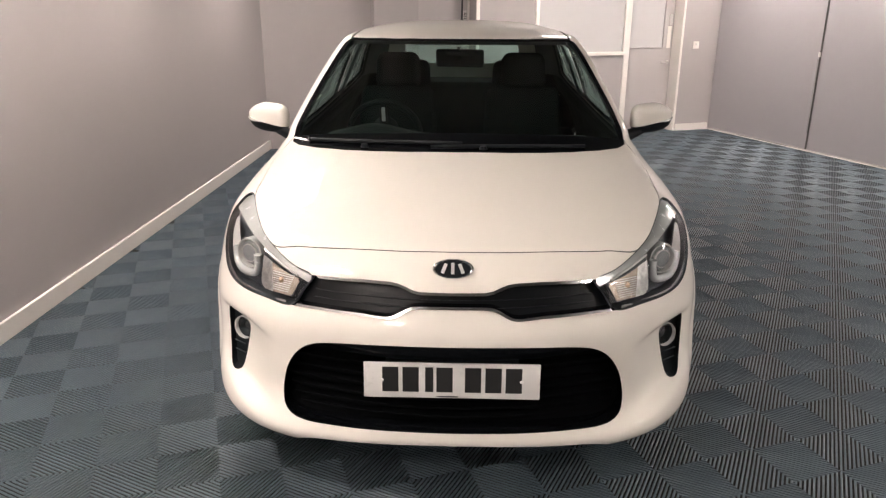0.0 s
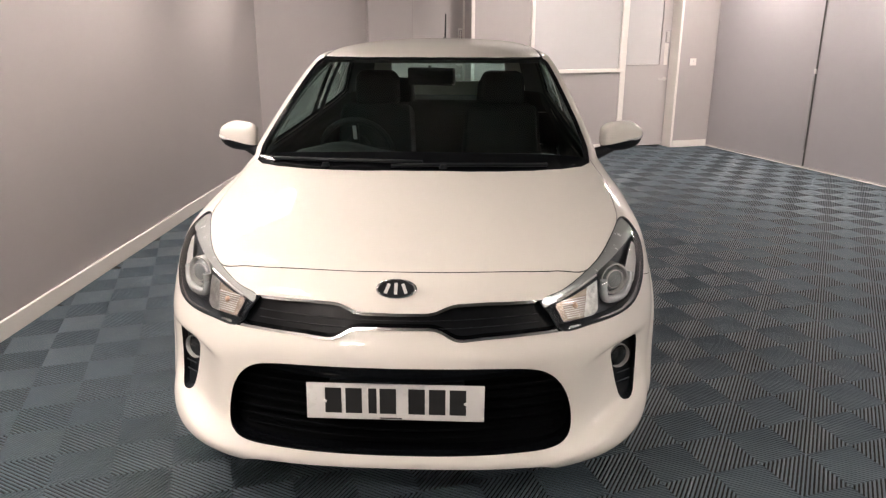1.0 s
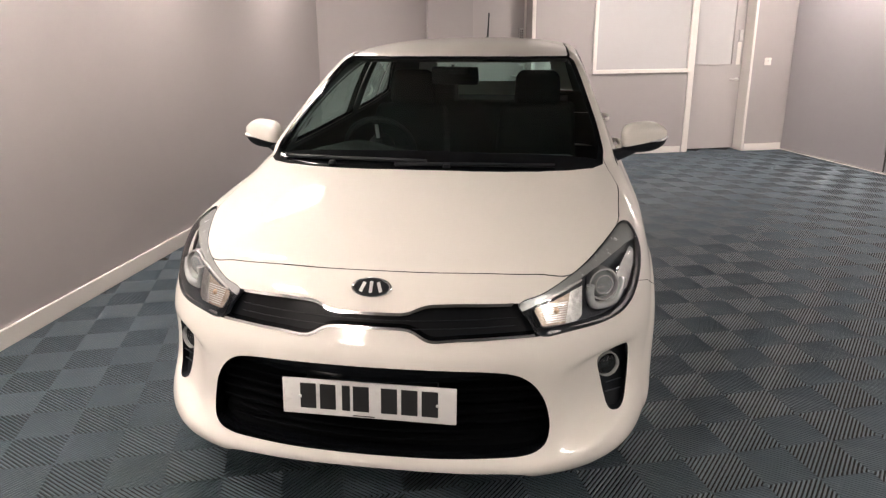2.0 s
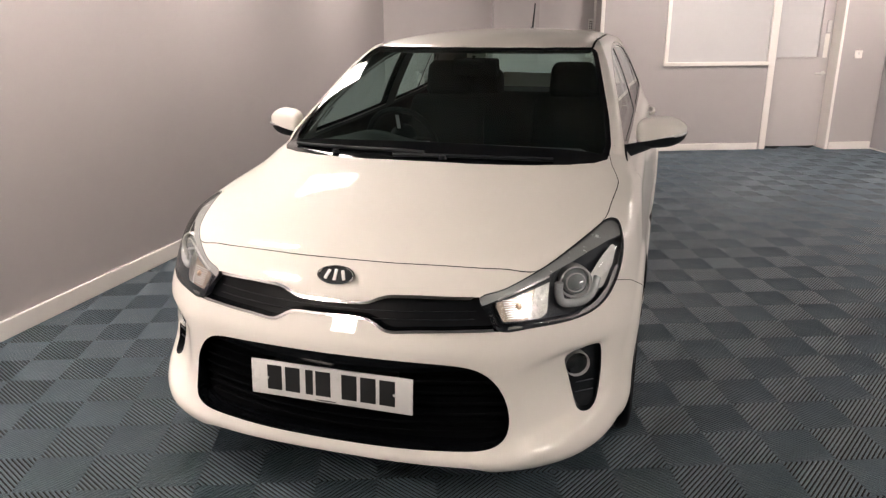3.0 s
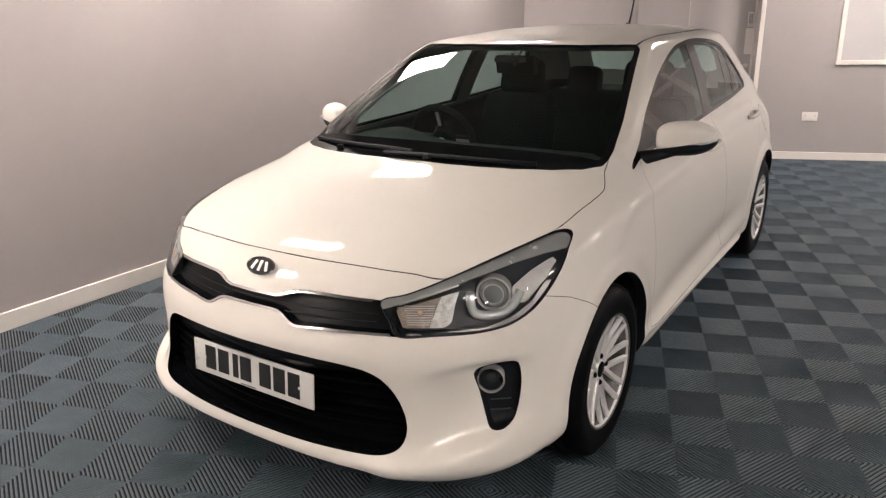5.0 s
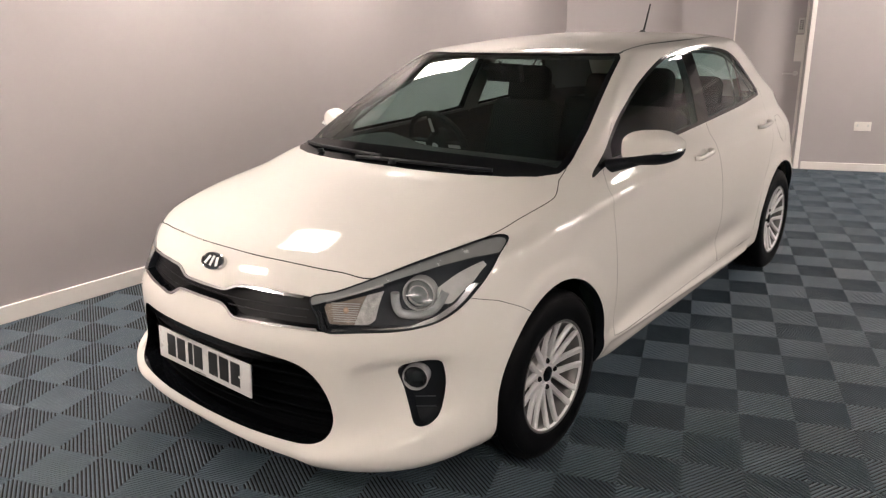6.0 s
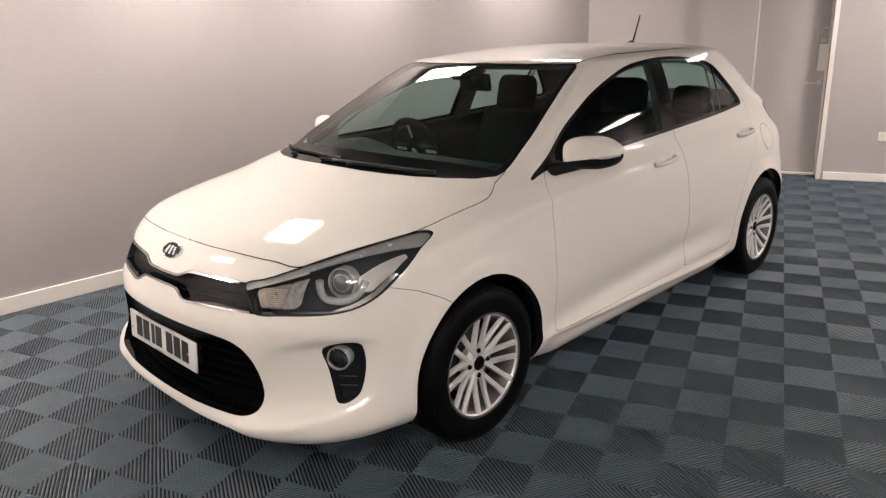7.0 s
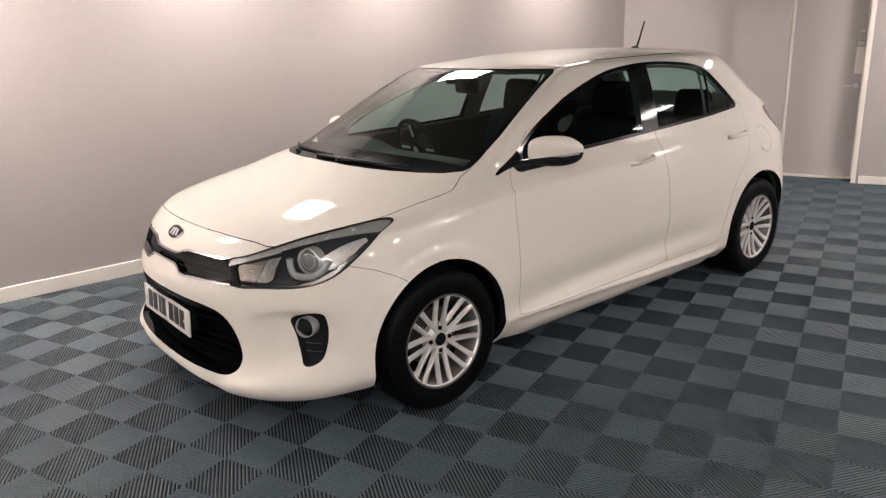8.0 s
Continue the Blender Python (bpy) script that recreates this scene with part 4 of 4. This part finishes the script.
# underside
tray = bmesh.new()
ring = [(x * 0.955, y + (0.025 if y < 1 else -0.02)) for x, y, z in grid[1][::3]]
for lo, hi in ((0.172, 0.195),):
    loop = [tray.verts.new((x, y, hi)) for x, y in ring] + [tray.verts.new((-x, y, hi)) for x, y in ring[::-1] if x > 0.01]
    face = tray.faces.new(loop)
    for v in bmesh.ops.extrude_face_region(tray, geom=[face])["geom"]:
        if isinstance(v, bmesh.types.BMVert):
            v.co.z = lo
bmesh.ops.recalc_face_normals(tray, faces=tray.faces)
part("undertray", tray, deep_black, car, "", False)

# badge: a plain dark oval with a chrome rim and plain strokes
m = pose(0, 0.104, 0.757, -40, 0, 0)
oval = Matrix.Diagonal((1, 1, 0.50, 1))
badge = part("badge", lathe([(0.0, -0.006), (0.050, -0.005), (0.0525, -0.002), (0.0525, 0.012)], 48, "y", m @ oval), trim_black, car, "dark oval badge with a chrome rim")
part("rim", lathe([(0.0525, 0.012), (0.0525, -0.006), (0.056, -0.0085), (0.060, -0.006), (0.060, 0.012)], 48, "y", m @ oval), chrome, badge, "chrome rim")
for x, tilt, h in ((-0.026, 0.35, 0.031), (-0.001, 0.0, 0.035), (0.024, -0.35, 0.031)):
    st = boxed(-0.0048, 0.0048, -0.0085, -0.004, -h / 2, h / 2, 0.001)
    part("stroke", st, alloy, badge).matrix_local = m @ pose(x, 0, 0, 0, math.degrees(tilt), 0)

# number plate, its writing as plain bars
pm = pose(0, 0.022, 0.4385, -4.5, 0, 0)
plate = part("number_plate", boxed(-0.26, 0.26, -0.006, 0.0, -0.0555, 0.0555, 0.0025), plate_white, car, "white number plate with dark bars")
plate.matrix_local = pm
for k, x in enumerate((-0.181, -0.121, -0.066, -0.021, 0.063, 0.123, 0.183)):
    w = 0.012 if k == 2 else 0.024
    part("bar", boxed(x - w, x + w, -0.0072, -0.0061, -0.036, 0.042), plate_ink, plate, "", False)
part("maker_line", boxed(-0.045, 0.02, -0.0070, -0.0061, -0.0515, -0.0485), plate_ink, plate, "", False)
for x in (-0.205, 0.205):
    part("screw_cap", lathe([(0.0, -0.009), (0.004, -0.0085), (0.0055, -0.006)], 14, "y", pose(x, 0, 0.0)), plate_white, plate)
part("plate_bracket", boxed(-0.20, 0.20, 0.0, 0.05, -0.05, 0.05, 0.004), trim_black, plate)

# wheels
R_TYRE, R_RIM = 0.302, 0.201


def wheel_parts(par):
    """A wheel about its hub, its outer face towards +x."""
    prof = [(R_RIM - 0.004, -0.085), (R_RIM + 0.004, -0.0935), (0.235, -0.098), (0.275, -0.094), (0.293, -0.083), (0.300, -0.068)]
    for g in (-0.046, -0.0, 0.046):
        prof += [(R_TYRE, g - 0.018), (R_TYRE, g - 0.005), (R_TYRE - 0.006, g - 0.0035), (R_TYRE - 0.006, g + 0.0035), (R_TYRE, g + 0.005), (R_TYRE, g + 0.018)]
    prof += [(0.300, 0.068), (0.293, 0.083), (0.283, 0.0905), (0.281, 0.0885), (0.272, 0.0945), (0.240, 0.098), (0.232, 0.0955), (0.212, 0.0965), (R_RIM + 0.004, 0.0935), (R_RIM - 0.004, 0.085)]
    ty = lathe(prof, 88, "x")
    for v in ty.verts:
        if v.co.z < -HUB_Z:
            v.co.z = -HUB_Z
    part("tyre", ty, rubber, par, "black tyre")
    rim = part("rim", lathe([(0.178, -0.08), (0.170, 0.03), (0.176, 0.052), (0.183, 0.074), (0.192, 0.084), (0.2015, 0.0875), (0.2040, 0.0905), (0.202, 0.0935), (0.1960, 0.0925), (0.189, 0.080)], 88, "x"), alloy_shaded, par, "silver alloy rim")
    part("rim_lip", lathe([(0.1885, 0.079), (0.194, 0.0895), (0.2010, 0.0930), (0.2048, 0.0905), (0.2048, 0.087)], 88, "x"), alloy, rim, "bright rim lip")
    part("hub", lathe([(0.0, 0.060), (0.030, 0.060), (0.034, 0.052), (0.060, 0.049), (0.066, 0.044), (0.068, 0.02), (0.0, 0.02)], 48, "x"), alloy, rim)
    part("cap", lathe([(0.0, 0.0665), (0.020, 0.066), (0.027, 0.063), (0.029, 0.058)], 28, "x"), gloss_black, rim, "dark hub cap")
    for k in range(4):
        a = math.pi / 2 * k
        m = pose(0, 0.050 * math.cos(a), 0.050 * math.sin(a))
        part("nut_well", lathe([(0.0115, 0.048), (0.012, 0.058), (0.0145, 0.058), (0.015, 0.046)], 14, "x", m), alloy, rim)
        part("nut", lathe([(0.0, 0.066), (0.006, 0.0655), (0.0095, 0.062), (0.0095, 0.054)], 6, "x", m), gloss_black, rim, "dark wheel nut")
    for k in range(8):
        for s in (-1, 1):
            a = 2 * math.pi * (k + 0.0) / 8
            sp = bmesh.new()
            rings = []
            for r, off, w, x, dp in ((0.034, 0.0170, 0.0092, 0.0600, 0.020), (0.056, 0.0205, 0.0098, 0.0610, 0.018), (0.085, 0.0228, 0.0098, 0.065, 0.016), (0.125, 0.0248, 0.0098, 0.072, 0.014), (0.165, 0.0274, 0.0104, 0.082, 0.013), (0.193, 0.0305, 0.0125, 0.090, 0.012)):
                c = s * off
                ring = [sp.verts.new((px, pc, r)) for px, pc in ((x - dp, c - w * 1.05), (x - 0.004, c - w), (x, c - w * 0.66), (x, c + w * 0.66), (x - 0.004, c + w), (x - dp, c + w * 1.05))]
                rings.append(ring)
            for p, q2 in zip(rings[:-1], rings[1:]):
                for e in range(6):
                    sp.faces.new((p[e], p[(e + 1) % 6], q2[(e + 1) % 6], q2[e]))
            sp.faces.new(rings[0])
            sp.faces.new(rings[-1])
            bmesh.ops.recalc_face_normals(sp, faces=sp.faces)
            sp.transform(Matrix.Rotation(a + 0.0, 4, "X"))
            part("spoke", sp, alloy, rim)
    part("brake_disc", lathe([(0.06, -0.005), (0.125, -0.005), (0.125, 0.012), (0.06, 0.012)], 48, "x"), disc_iron, rim, "grey brake disc")
    part("back_plate", lathe([(0.0, -0.04), (0.175, -0.04)], 40, "x"), deep_black, rim)


for axle in (AXLE_F, AXLE_R):
    for s in (1, -1):
        w = new("wheel")
        w.parent = car
        w["label"] = "black tyre on a silver multi-spoke alloy wheel"
        w.matrix_local = pose(s * HUB_X, axle, HUB_Z, 0, 0, 0 if s > 0 else 180)
        if axle == AXLE_F and s > 0:
            wheel_parts(w)
            master = w
        else:
            for o in master.children:
                c = o.copy()
                scene.collection.objects.link(c)
                c.parent = w
                for o2 in o.children:
                    c2 = o2.copy()
                    scene.collection.objects.link(c2)
                    c2.parent = c


# door mirrors
def mirror(s):
    bm = bmesh.new()
    bmesh.ops.create_uvsphere(bm, u_segments=48, v_segments=32, radius=1)
    sq = lambda a, p: math.copysign(abs(a) ** p, a)
    for v in bm.verts:
        x, y, z = v.co
        nx = sq(x, 0.55) if x < 0 else sq(x, 0.85)
        ny, nz = sq(y, 0.75), sq(z, 0.62)
        ny *= 0.85 if ny < 0 else 0.40
        tip = max(nx, 0)
        top = 0.060 * (1 - 0.50 * tip ** 2.2)
        foot = 0.072 * (1 - 0.10 * tip ** 2)
        v.co = (s * (0.880 + 0.103 * nx), 1.488 + 0.085 * ny + 0.045 * nx, 1.016 + nz * (top if nz > 0 else foot) + 0.003 * nx)
    bmesh.ops.recalc_face_normals(bm, faces=bm.faces)
    lowb = bm.copy()

    def part_at(b, above):
        bmesh.ops.bisect_plane(b, geom=b.verts[:] + b.edges[:] + b.faces[:], plane_co=(s * 0.880, 1.44, 0.991), plane_no=(s * -0.17, 0.0, 1), clear_outer=not above, clear_inner=above)
    part_at(bm, True)
    part_at(lowb, False)
    cap_ob = part("door_mirror", bm, paint, car, "white door mirror with a black foot")
    if s < 0:
        cap_ob.location.z = -0.014
    part("mirror_base", lowb, trim_black, cap_ob, "black underside")
    part("repeater", tube([(s * x, y, z) for x, y, z in curve_through([(0.900, 1.426, 0.996), (0.935, 1.440, 0.999), (0.962, 1.466, 1.002), (0.981, 1.512, 1.006)], 5)], [0.003] * 5 + [0.006] * 11, 8), reflector, cap_ob, "clear indicator strip")
    part("arm", tube([(s * 0.735, 1.375, 0.938), (s * 0.78, 1.40, 0.948), (s * 0.83, 1.445, 0.960), (s * 0.87, 1.475, 0.972)], [0.030, 0.024, 0.021, 0.018], 12), trim_black, cap_ob, "black mirror arm")
    gl = bmesh.new()
    bmesh.ops.create_circle(gl, cap_ends=True, segments=32, radius=1)
    for v in gl.verts:
        v.co = (s * (0.884 + 0.080 * v.co.x), 1.526 + 0.04 * v.co.x, 1.016 + 0.044 * v.co.y)
    part("mirror_glass", gl, chrome, cap_ob, "mirror glass")


mirror(1)
mirror(-1)

# door handles
from mathutils.bvhtree import BVHTree
tree = BVHTree.FromPolygons(shell.v.tolist(), tris.tolist())


def side_x(y, z):
    hit = tree.ray_cast(Vector((2, y, z)), Vector((-1, 0, 0)))
    return hit[0].x if hit[0] else 0.8


def top_z(x, y):
    hit = tree.ray_cast(Vector((abs(x), y, 3)), Vector((0, 0, -1)))
    return hit[0].z if hit[0] else 1.0


for s, (pf, pr) in ((1, (doors_f[0], doors_r[0])), (-1, (doors_f[1], doors_r[1]))):
    for par, y0, z0 in ((pf, 2.225, 0.866), (pr, 3.185, 0.893)):
        xs = [side_x(y0 + dy, z0 + dy * 0.06) for dy in (-0.10, -0.06, 0, 0.06, 0.10)]
        pts = [(s * (x + o), y0 + dy, z0 + dy * 0.06) for x, dy, o in zip(xs, (-0.10, -0.075, 0, 0.075, 0.10), (0.004, 0.026, 0.032, 0.027, 0.004))]
        h = part("door_handle", tube(curve_through(pts, 5).tolist(), 0.0115, 10), paint, par, "white pull handle")
        cup = lathe([(0.060 * math.cos(a), 0.004 * math.sin(a)) for a in np.linspace(0, math.pi / 2, 6)], 28, "x", pose(s * (xs[2] + 0.001), y0 - 0.005, z0 - 0.004) @ Matrix.Diagonal((s, 1, 0.55, 1)))
        part("cup", cup, paint, h)

# bright edge under the lamp's blade, ribs of the indicator
def front_y(x, z):
    hit = tree.ray_cast(Vector((x, -1, z)), Vector((0, 1, 0)))
    return hit[0].y if hit[0] else 0.3


for s, h in ((1, heads[0]), (-1, heads[1])):
    line = [(x, 0.706 + (x - 0.468) * 0.36) for x in np.linspace(0.472, 0.60, 12)]
    part("blade_edge", tube([(s * x, front_y(x, z) + 0.006, z) for x, z in line], 0.0038, 8), satin_bright, h, "bright edge of the blade")
    for z in np.linspace(0.656, 0.704, 9):
        part("rib", tube([(s * x, front_y(x, z) + 0.010, z) for x in np.linspace(0.502 - (z - 0.66) * 0.4, 0.561, 7)], 0.0015, 6), reflector, h)
    bulb = lathe([(0.010 * math.cos(a), -0.010 * math.sin(a)) for a in np.linspace(0, math.pi / 2, 6)], 16, "y", pose(s * 0.528, front_y(0.528, 0.685) + 0.014, 0.685))
    part("bulb", bulb, amber_bulb, h, "amber bulb")

# wipers, roof aerial, roof strips
def wiper(pts, name="wiper"):
    p3 = [(x, y, top_z(x, y) + o) for x, y, o in pts]
    return part(name, tube(curve_through(p3, 6).tolist(), 0.0075, 8), trim_black, car, "black wiper")


wiper([(-0.60, 1.045, 0.006), (-0.40, 0.945, 0.009), (-0.10, 0.885, 0.009), (0.02, 0.880, 0.007)])
wiper([(-0.10, 0.862, 0.006), (0.12, 0.868, 0.009), (0.38, 0.915, 0.009), (0.50, 0.960, 0.007)])
for x0, y0 in ((-0.36, 0.905), (0.10, 0.858)):
    part("wiper_pivot", lathe([(0.0, 0.016), (0.012, 0.014), (0.016, 0.0)], 16, "z", pose(x0, y0, top_z(x0, y0))), trim_black, car)
az = top_z(0, 3.25)
foot_bm = lathe([(0.0, 0.020), (0.012, 0.018), (0.026, 0.008), (0.036, -0.004)], 24, "z", pose(0, 3.245, az) @ Matrix.Diagonal((0.7, 1.5, 1, 1)))
aerial = part("aerial", foot_bm, trim_black, car, "black roof aerial")
part("rod", tube([(0, 3.265, az + 0.012), (0, 3.295, az + 0.07), (0, 3.340, az + 0.170)], [0.0065, 0.0055, 0.0045], 8), trim_black, aerial)

# ---- inside the car ----
def seat(name, x, y, wide, parent_label):
    bm = bmesh.new()
    box(bm, -wide / 2, wide / 2, -0.02, 0.50, 0.34, 0.50, 0.05, 3)
    ob = part(name, bm, cloth, car, parent_label)
    ob.matrix_local = pose(x, y, 0)
    back = boxed(-wide / 2, wide / 2, -0.06, 0.07, 0.0, 0.62, 0.055, 3)
    for v in back.verts:
        v.co.x *= 1 - 0.18 * max(0, (v.co.z - 0.3) / 0.32) ** 2
    part("backrest", back, cloth, ob).matrix_local = pose(0, 0.50, 0.44, -17, 0, 0)
    return ob


def headrest(par, x, y, z, w=0.13):
    b = boxed(-w, w, -0.05, 0.05, -0.098, 0.108, 0.046, 5)
    for v in b.verts:
        v.co.x *= 1.04 - 0.22 * max(0, v.co.z / 0.108) ** 2 - 0.10 * max(0, -v.co.z / 0.098) ** 2
    part("headrest", b, cloth, par).matrix_local = pose(x, y, z, -10, 0, 0)
    for s in (-0.05, 0.05):
        part("headrest_post", tube([(x + s, y + 0.0, z - 0.15), (x + s, y + 0.01, z - 0.07)], 0.006, 6), cabin, par)


for x in (-0.37, 0.37):
    st = seat("front_seat", x, 1.86, 0.50, "dark cloth front seat")
    headrest(st, 0, 0.70, 1.122, 0.132)
bench = boxed(-0.60, 0.60, -0.02, 0.48, 0.34, 0.50, 0.05, 3)
rear_seat = part("rear_seat", bench, cloth, car, "dark cloth rear bench")
rear_seat.matrix_local = pose(0, 2.72, 0)
part("backrest", boxed(-0.60, 0.60, -0.06, 0.07, 0, 0.58, 0.05, 3), cloth, rear_seat).matrix_local = pose(0, 0.50, 0.42, -20, 0, 0)
for x in (-0.34, 0.34):
    headrest(rear_seat, x, 0.70, 1.02, 0.12)
part("parcel_shelf", boxed(-0.55, 0.55, 3.42, 3.82, 0.955, 0.975, 0.006), cabin, car)
dash = bmesh.new()
prof = [(0.96, 0.935), (1.02, 0.948), (1.20, 0.955), (1.34, 0.948), (1.42, 0.915), (1.46, 0.85), (1.45, 0.70), (1.40, 0.55), (1.30, 0.40)]
xs = np.linspace(-0.66, 0.66, 27)
rows2 = []
for y, z in prof:
    rows2.append([dash.verts.new((x, y + 0.28 * abs(x) ** 2.2 * (y < 1.2), z + (0.046 * math.exp(-((x + 0.37) / 0.15) ** 2) if 1.1 < y < 1.45 else 0) - (0.02 if abs(x) > 0.6 else 0))) for x in xs])
for a, b in zip(rows2[:-1], rows2[1:]):
    for k in range(len(xs) - 1):
        dash.faces.new((a[k], a[k + 1], b[k + 1], b[k]))
bmesh.ops.recalc_face_normals(dash, faces=dash.faces)
part("dashboard", dash, cabin, car, "black dashboard")
wm = pose(-0.366, 1.70, 0.890, 22, 0, 0)
ring = [(0.172 * math.cos(a), 0, 0.172 * math.sin(a)) for a in np.linspace(0, 2 * math.pi, 40, endpoint=False)]
sw = part("steering_wheel", tube(ring, 0.015, 10, True), cabin, car, "black steering wheel")
sw.matrix_local = wm
part("boss", lathe([(0.0, 0.03), (0.055, 0.022), (0.07, -0.02), (0.06, -0.06)], 24, "y", Matrix.Scale(-1, 4, (0, 1, 0))), cabin, sw)
for a in (0, 180, 270):
    spoke = part("spoke", boxed(0.05, 0.166, -0.012, 0.012, -0.018, 0.018, 0.006), cabin, sw)
    spoke.matrix_local = pose(0, 0, 0, 0, a, 0)
    part("spoke_trim", boxed(0.075, 0.150, -0.016, -0.010, -0.009, 0.009, 0.003, 2), satin, spoke, "silver spoke trim")
part("spoke_badge", lathe([(0.0, 0.034), (0.016, 0.033), (0.02, 0.028)], 20, "y", Matrix.Scale(-1, 4, (0, 1, 0))), satin, sw)
rm = boxed(-0.118, 0.118, -0.016, 0.016, -0.042, 0.042, 0.014, 3)
rv = part("rear_view_mirror", rm, deep_black, car, "black rear-view mirror")
rv.matrix_local = pose(0, 1.76, 1.248, 8, 0, -12)
part("stalk", tube([(0, -0.01, 0.0), (0, -0.03, 0.035), (0, -0.02, 0.055)], 0.010, 8), cabin, rv)
part("sensor_box", boxed(-0.065, 0.065, 1.66, 1.76, 1.262, 1.286, 0.008), deep_black, car)
part("console", boxed(-0.10, 0.10, 1.35, 2.2, 0.30, 0.58, 0.03), cabin, car)
part("cabin_floor", boxed(-0.72, 0.72, 1.0, 3.8, 0.21, 0.24), cabin, car)
panel("inner_skin", np.vstack([body[(shell.v[body][:, :, 2].mean(axis=1) > 0.6) & (shell.v[body][:, :, 1].mean(axis=1) > 1.1)], door_f, door_r]), cabin, "", None, False, -0.014)
# linings: the inner face of doors, pillars and roof
low_in = np.vstack([door_f, door_r])
panel("door_lining", low_in, cabin, "", None, False, -0.055)
low_band = body[(shell.v[body][:, :, 2].mean(axis=1) > 0.90) & (shell.v[body][:, :, 2].mean(axis=1) <= 1.03) & (shell.v[body][:, :, 1].mean(axis=1) < 4.0)]
panel("waist_lining", low_band, cabin, "", None, False, -0.030)
up_in = body[(shell.v[body][:, :, 2].mean(axis=1) > 1.03) & (shell.v[body][:, :, 1].mean(axis=1) < 4.0)]
panel("lamp_lining", rear_l, cabin, "", None, False, -0.008)
panel("pillar_lining", up_in, lining, "grey pillar lining", None, False, -0.030)
panel("surround_lining", left_over, lining, "", None, False, -0.035)
panel("headlining", roof, lining, "pale headlining", None, True, -0.030)
part("firewall", boxed(-0.70, 0.70, 1.02, 1.05, 0.22, 0.90), deep_black, car)

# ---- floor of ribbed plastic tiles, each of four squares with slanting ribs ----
floor = built("floor", boxed(-6.5, RIGHT + 0.8, FRONT - 0.2, BACK + 0.75, -0.12, -0.0052), shaded_slab, "grey ribbed plastic interlocking tile floor", "floor")
SQ, U0, V0 = 0.2, 0.125, -0.02


def rib_square(bm, cu, cv, slope, ribs=21):
    """Ribs across one square; slope +1 or -1 gives their way."""
    step = 2 * SQ / ribs
    lim = SQ - 0.0003
    for k in range(ribs):
        c = (k + 0.5) * step

        def ends(off):
            s = c + off
            s = min(max(s, 0.0006), 2 * SQ - 0.0006)
            low = max(0.0003, s - lim)
            return ((low, s - low), (s - low, low))
        rows = []
        for off, z in ((-0.0046, -0.0048), (-0.0043, -0.0013), (-0.0028, -0.0004), (0.0, 0.0), (0.0028, -0.0004), (0.0043, -0.0013), (0.0046, -0.0048)):
            pr = []
            for a, b in ends(off):
                x = a if slope < 0 else SQ - a
                pr.append(bm.verts.new((cu + x, cv + b, z)))
            rows.append(pr)
        for p, q2 in zip(rows[:-1], rows[1:]):
            bm.faces.new((p[0], p[1], q2[1], q2[0]))


def rib_tile(bm, u, v):
    """A tile about (u, v): rings of ribs close round its middle."""
    rib_square(bm, u, v, -1)
    rib_square(bm, u - SQ, v - SQ, -1)
    rib_square(bm, u - SQ, v, 1)
    rib_square(bm, u, v - SQ, 1)


bm = bmesh.new()
rib_tile(bm, 0, 0)
bmesh.ops.recalc_face_normals(bm, faces=bm.faces)
tile_mesh = bpy.data.meshes.new("tile")
bm.to_mesh(tile_mesh)
bm.free()
up = sum(p.normal.z for p in tile_mesh.polygons)
if up < 0:
    tile_mesh.flip_normals()
tile_mesh.polygons.foreach_set("use_smooth", [True] * len(tile_mesh.polygons))
tile_mesh.set_sharp_from_angle(angle=radians(45))
tile_mesh.materials.append(tile_plastic)
near, far = [], []
inv = ROOM.inverted()
for i in range(-16, 17):
    for j in range(-17, 17):
        u, v = U0 + 2 * SQ * i, V0 + 2 * SQ * j
        if u > RIGHT + 0.5 or v > BACK + 0.5 or v < FRONT:
            continue
        p = ROOM @ Vector((u, v, 0))
        if p.x < LEFT - 0.28:
            continue
        whole = p.x > LEFT + 0.29 and u < RIGHT - 0.22 and v < BACK - 0.22 and v > FRONT + 0.2
        (near if whole else far).append((u, v, p))
near.sort(key=lambda a: math.hypot(a[2].x - 1.2, a[2].y - 1.4))
far += near[300:]
for u, v, p in near[:300]:
    t = new("tile", tile_mesh)
    t.parent = floor
    t.matrix_local = pose(u, v, 0)
base_v = np.empty(len(tile_mesh.vertices) * 3)
tile_mesh.vertices.foreach_get("co", base_v)
base_v = base_v.reshape(-1, 3)
base_f = np.array([list(p.vertices) for p in tile_mesh.polygons])
vs = np.concatenate([base_v + np.array([u, v, 0]) for u, v, p in far])
fs = np.concatenate([base_f + k * len(base_v) for k in range(len(far))])
# trim at the walls
cx, cy = math.cos(radians(20)), math.sin(radians(20))
mid = vs[fs].mean(axis=1)
keep = (mid[:, 0] * cx - mid[:, 1] * cy > LEFT - 0.05) & (mid[:, 0] < RIGHT + 0.03 + (4.5 - mid[:, 1]) * 0.0314) & ((mid[:, 1] < BACK) | ((mid[:, 0] > D1A + 0.02) & (mid[:, 0] < D1B - 0.02) & (mid[:, 1] < D1V)) | ((mid[:, 0] < 1.24) & (mid[:, 1] < BACK + 0.12)) | ((mid[:, 0] > D2A) & (mid[:, 0] < D2B) & (mid[:, 1] < D2V)))
rest = sheet("tile_field", vs, fs[keep], tile_plastic, floor, "grey ribbed plastic tiles")
rest.data.set_sharp_from_angle(angle=radians(45))
tagged(rest, kind="stuff")
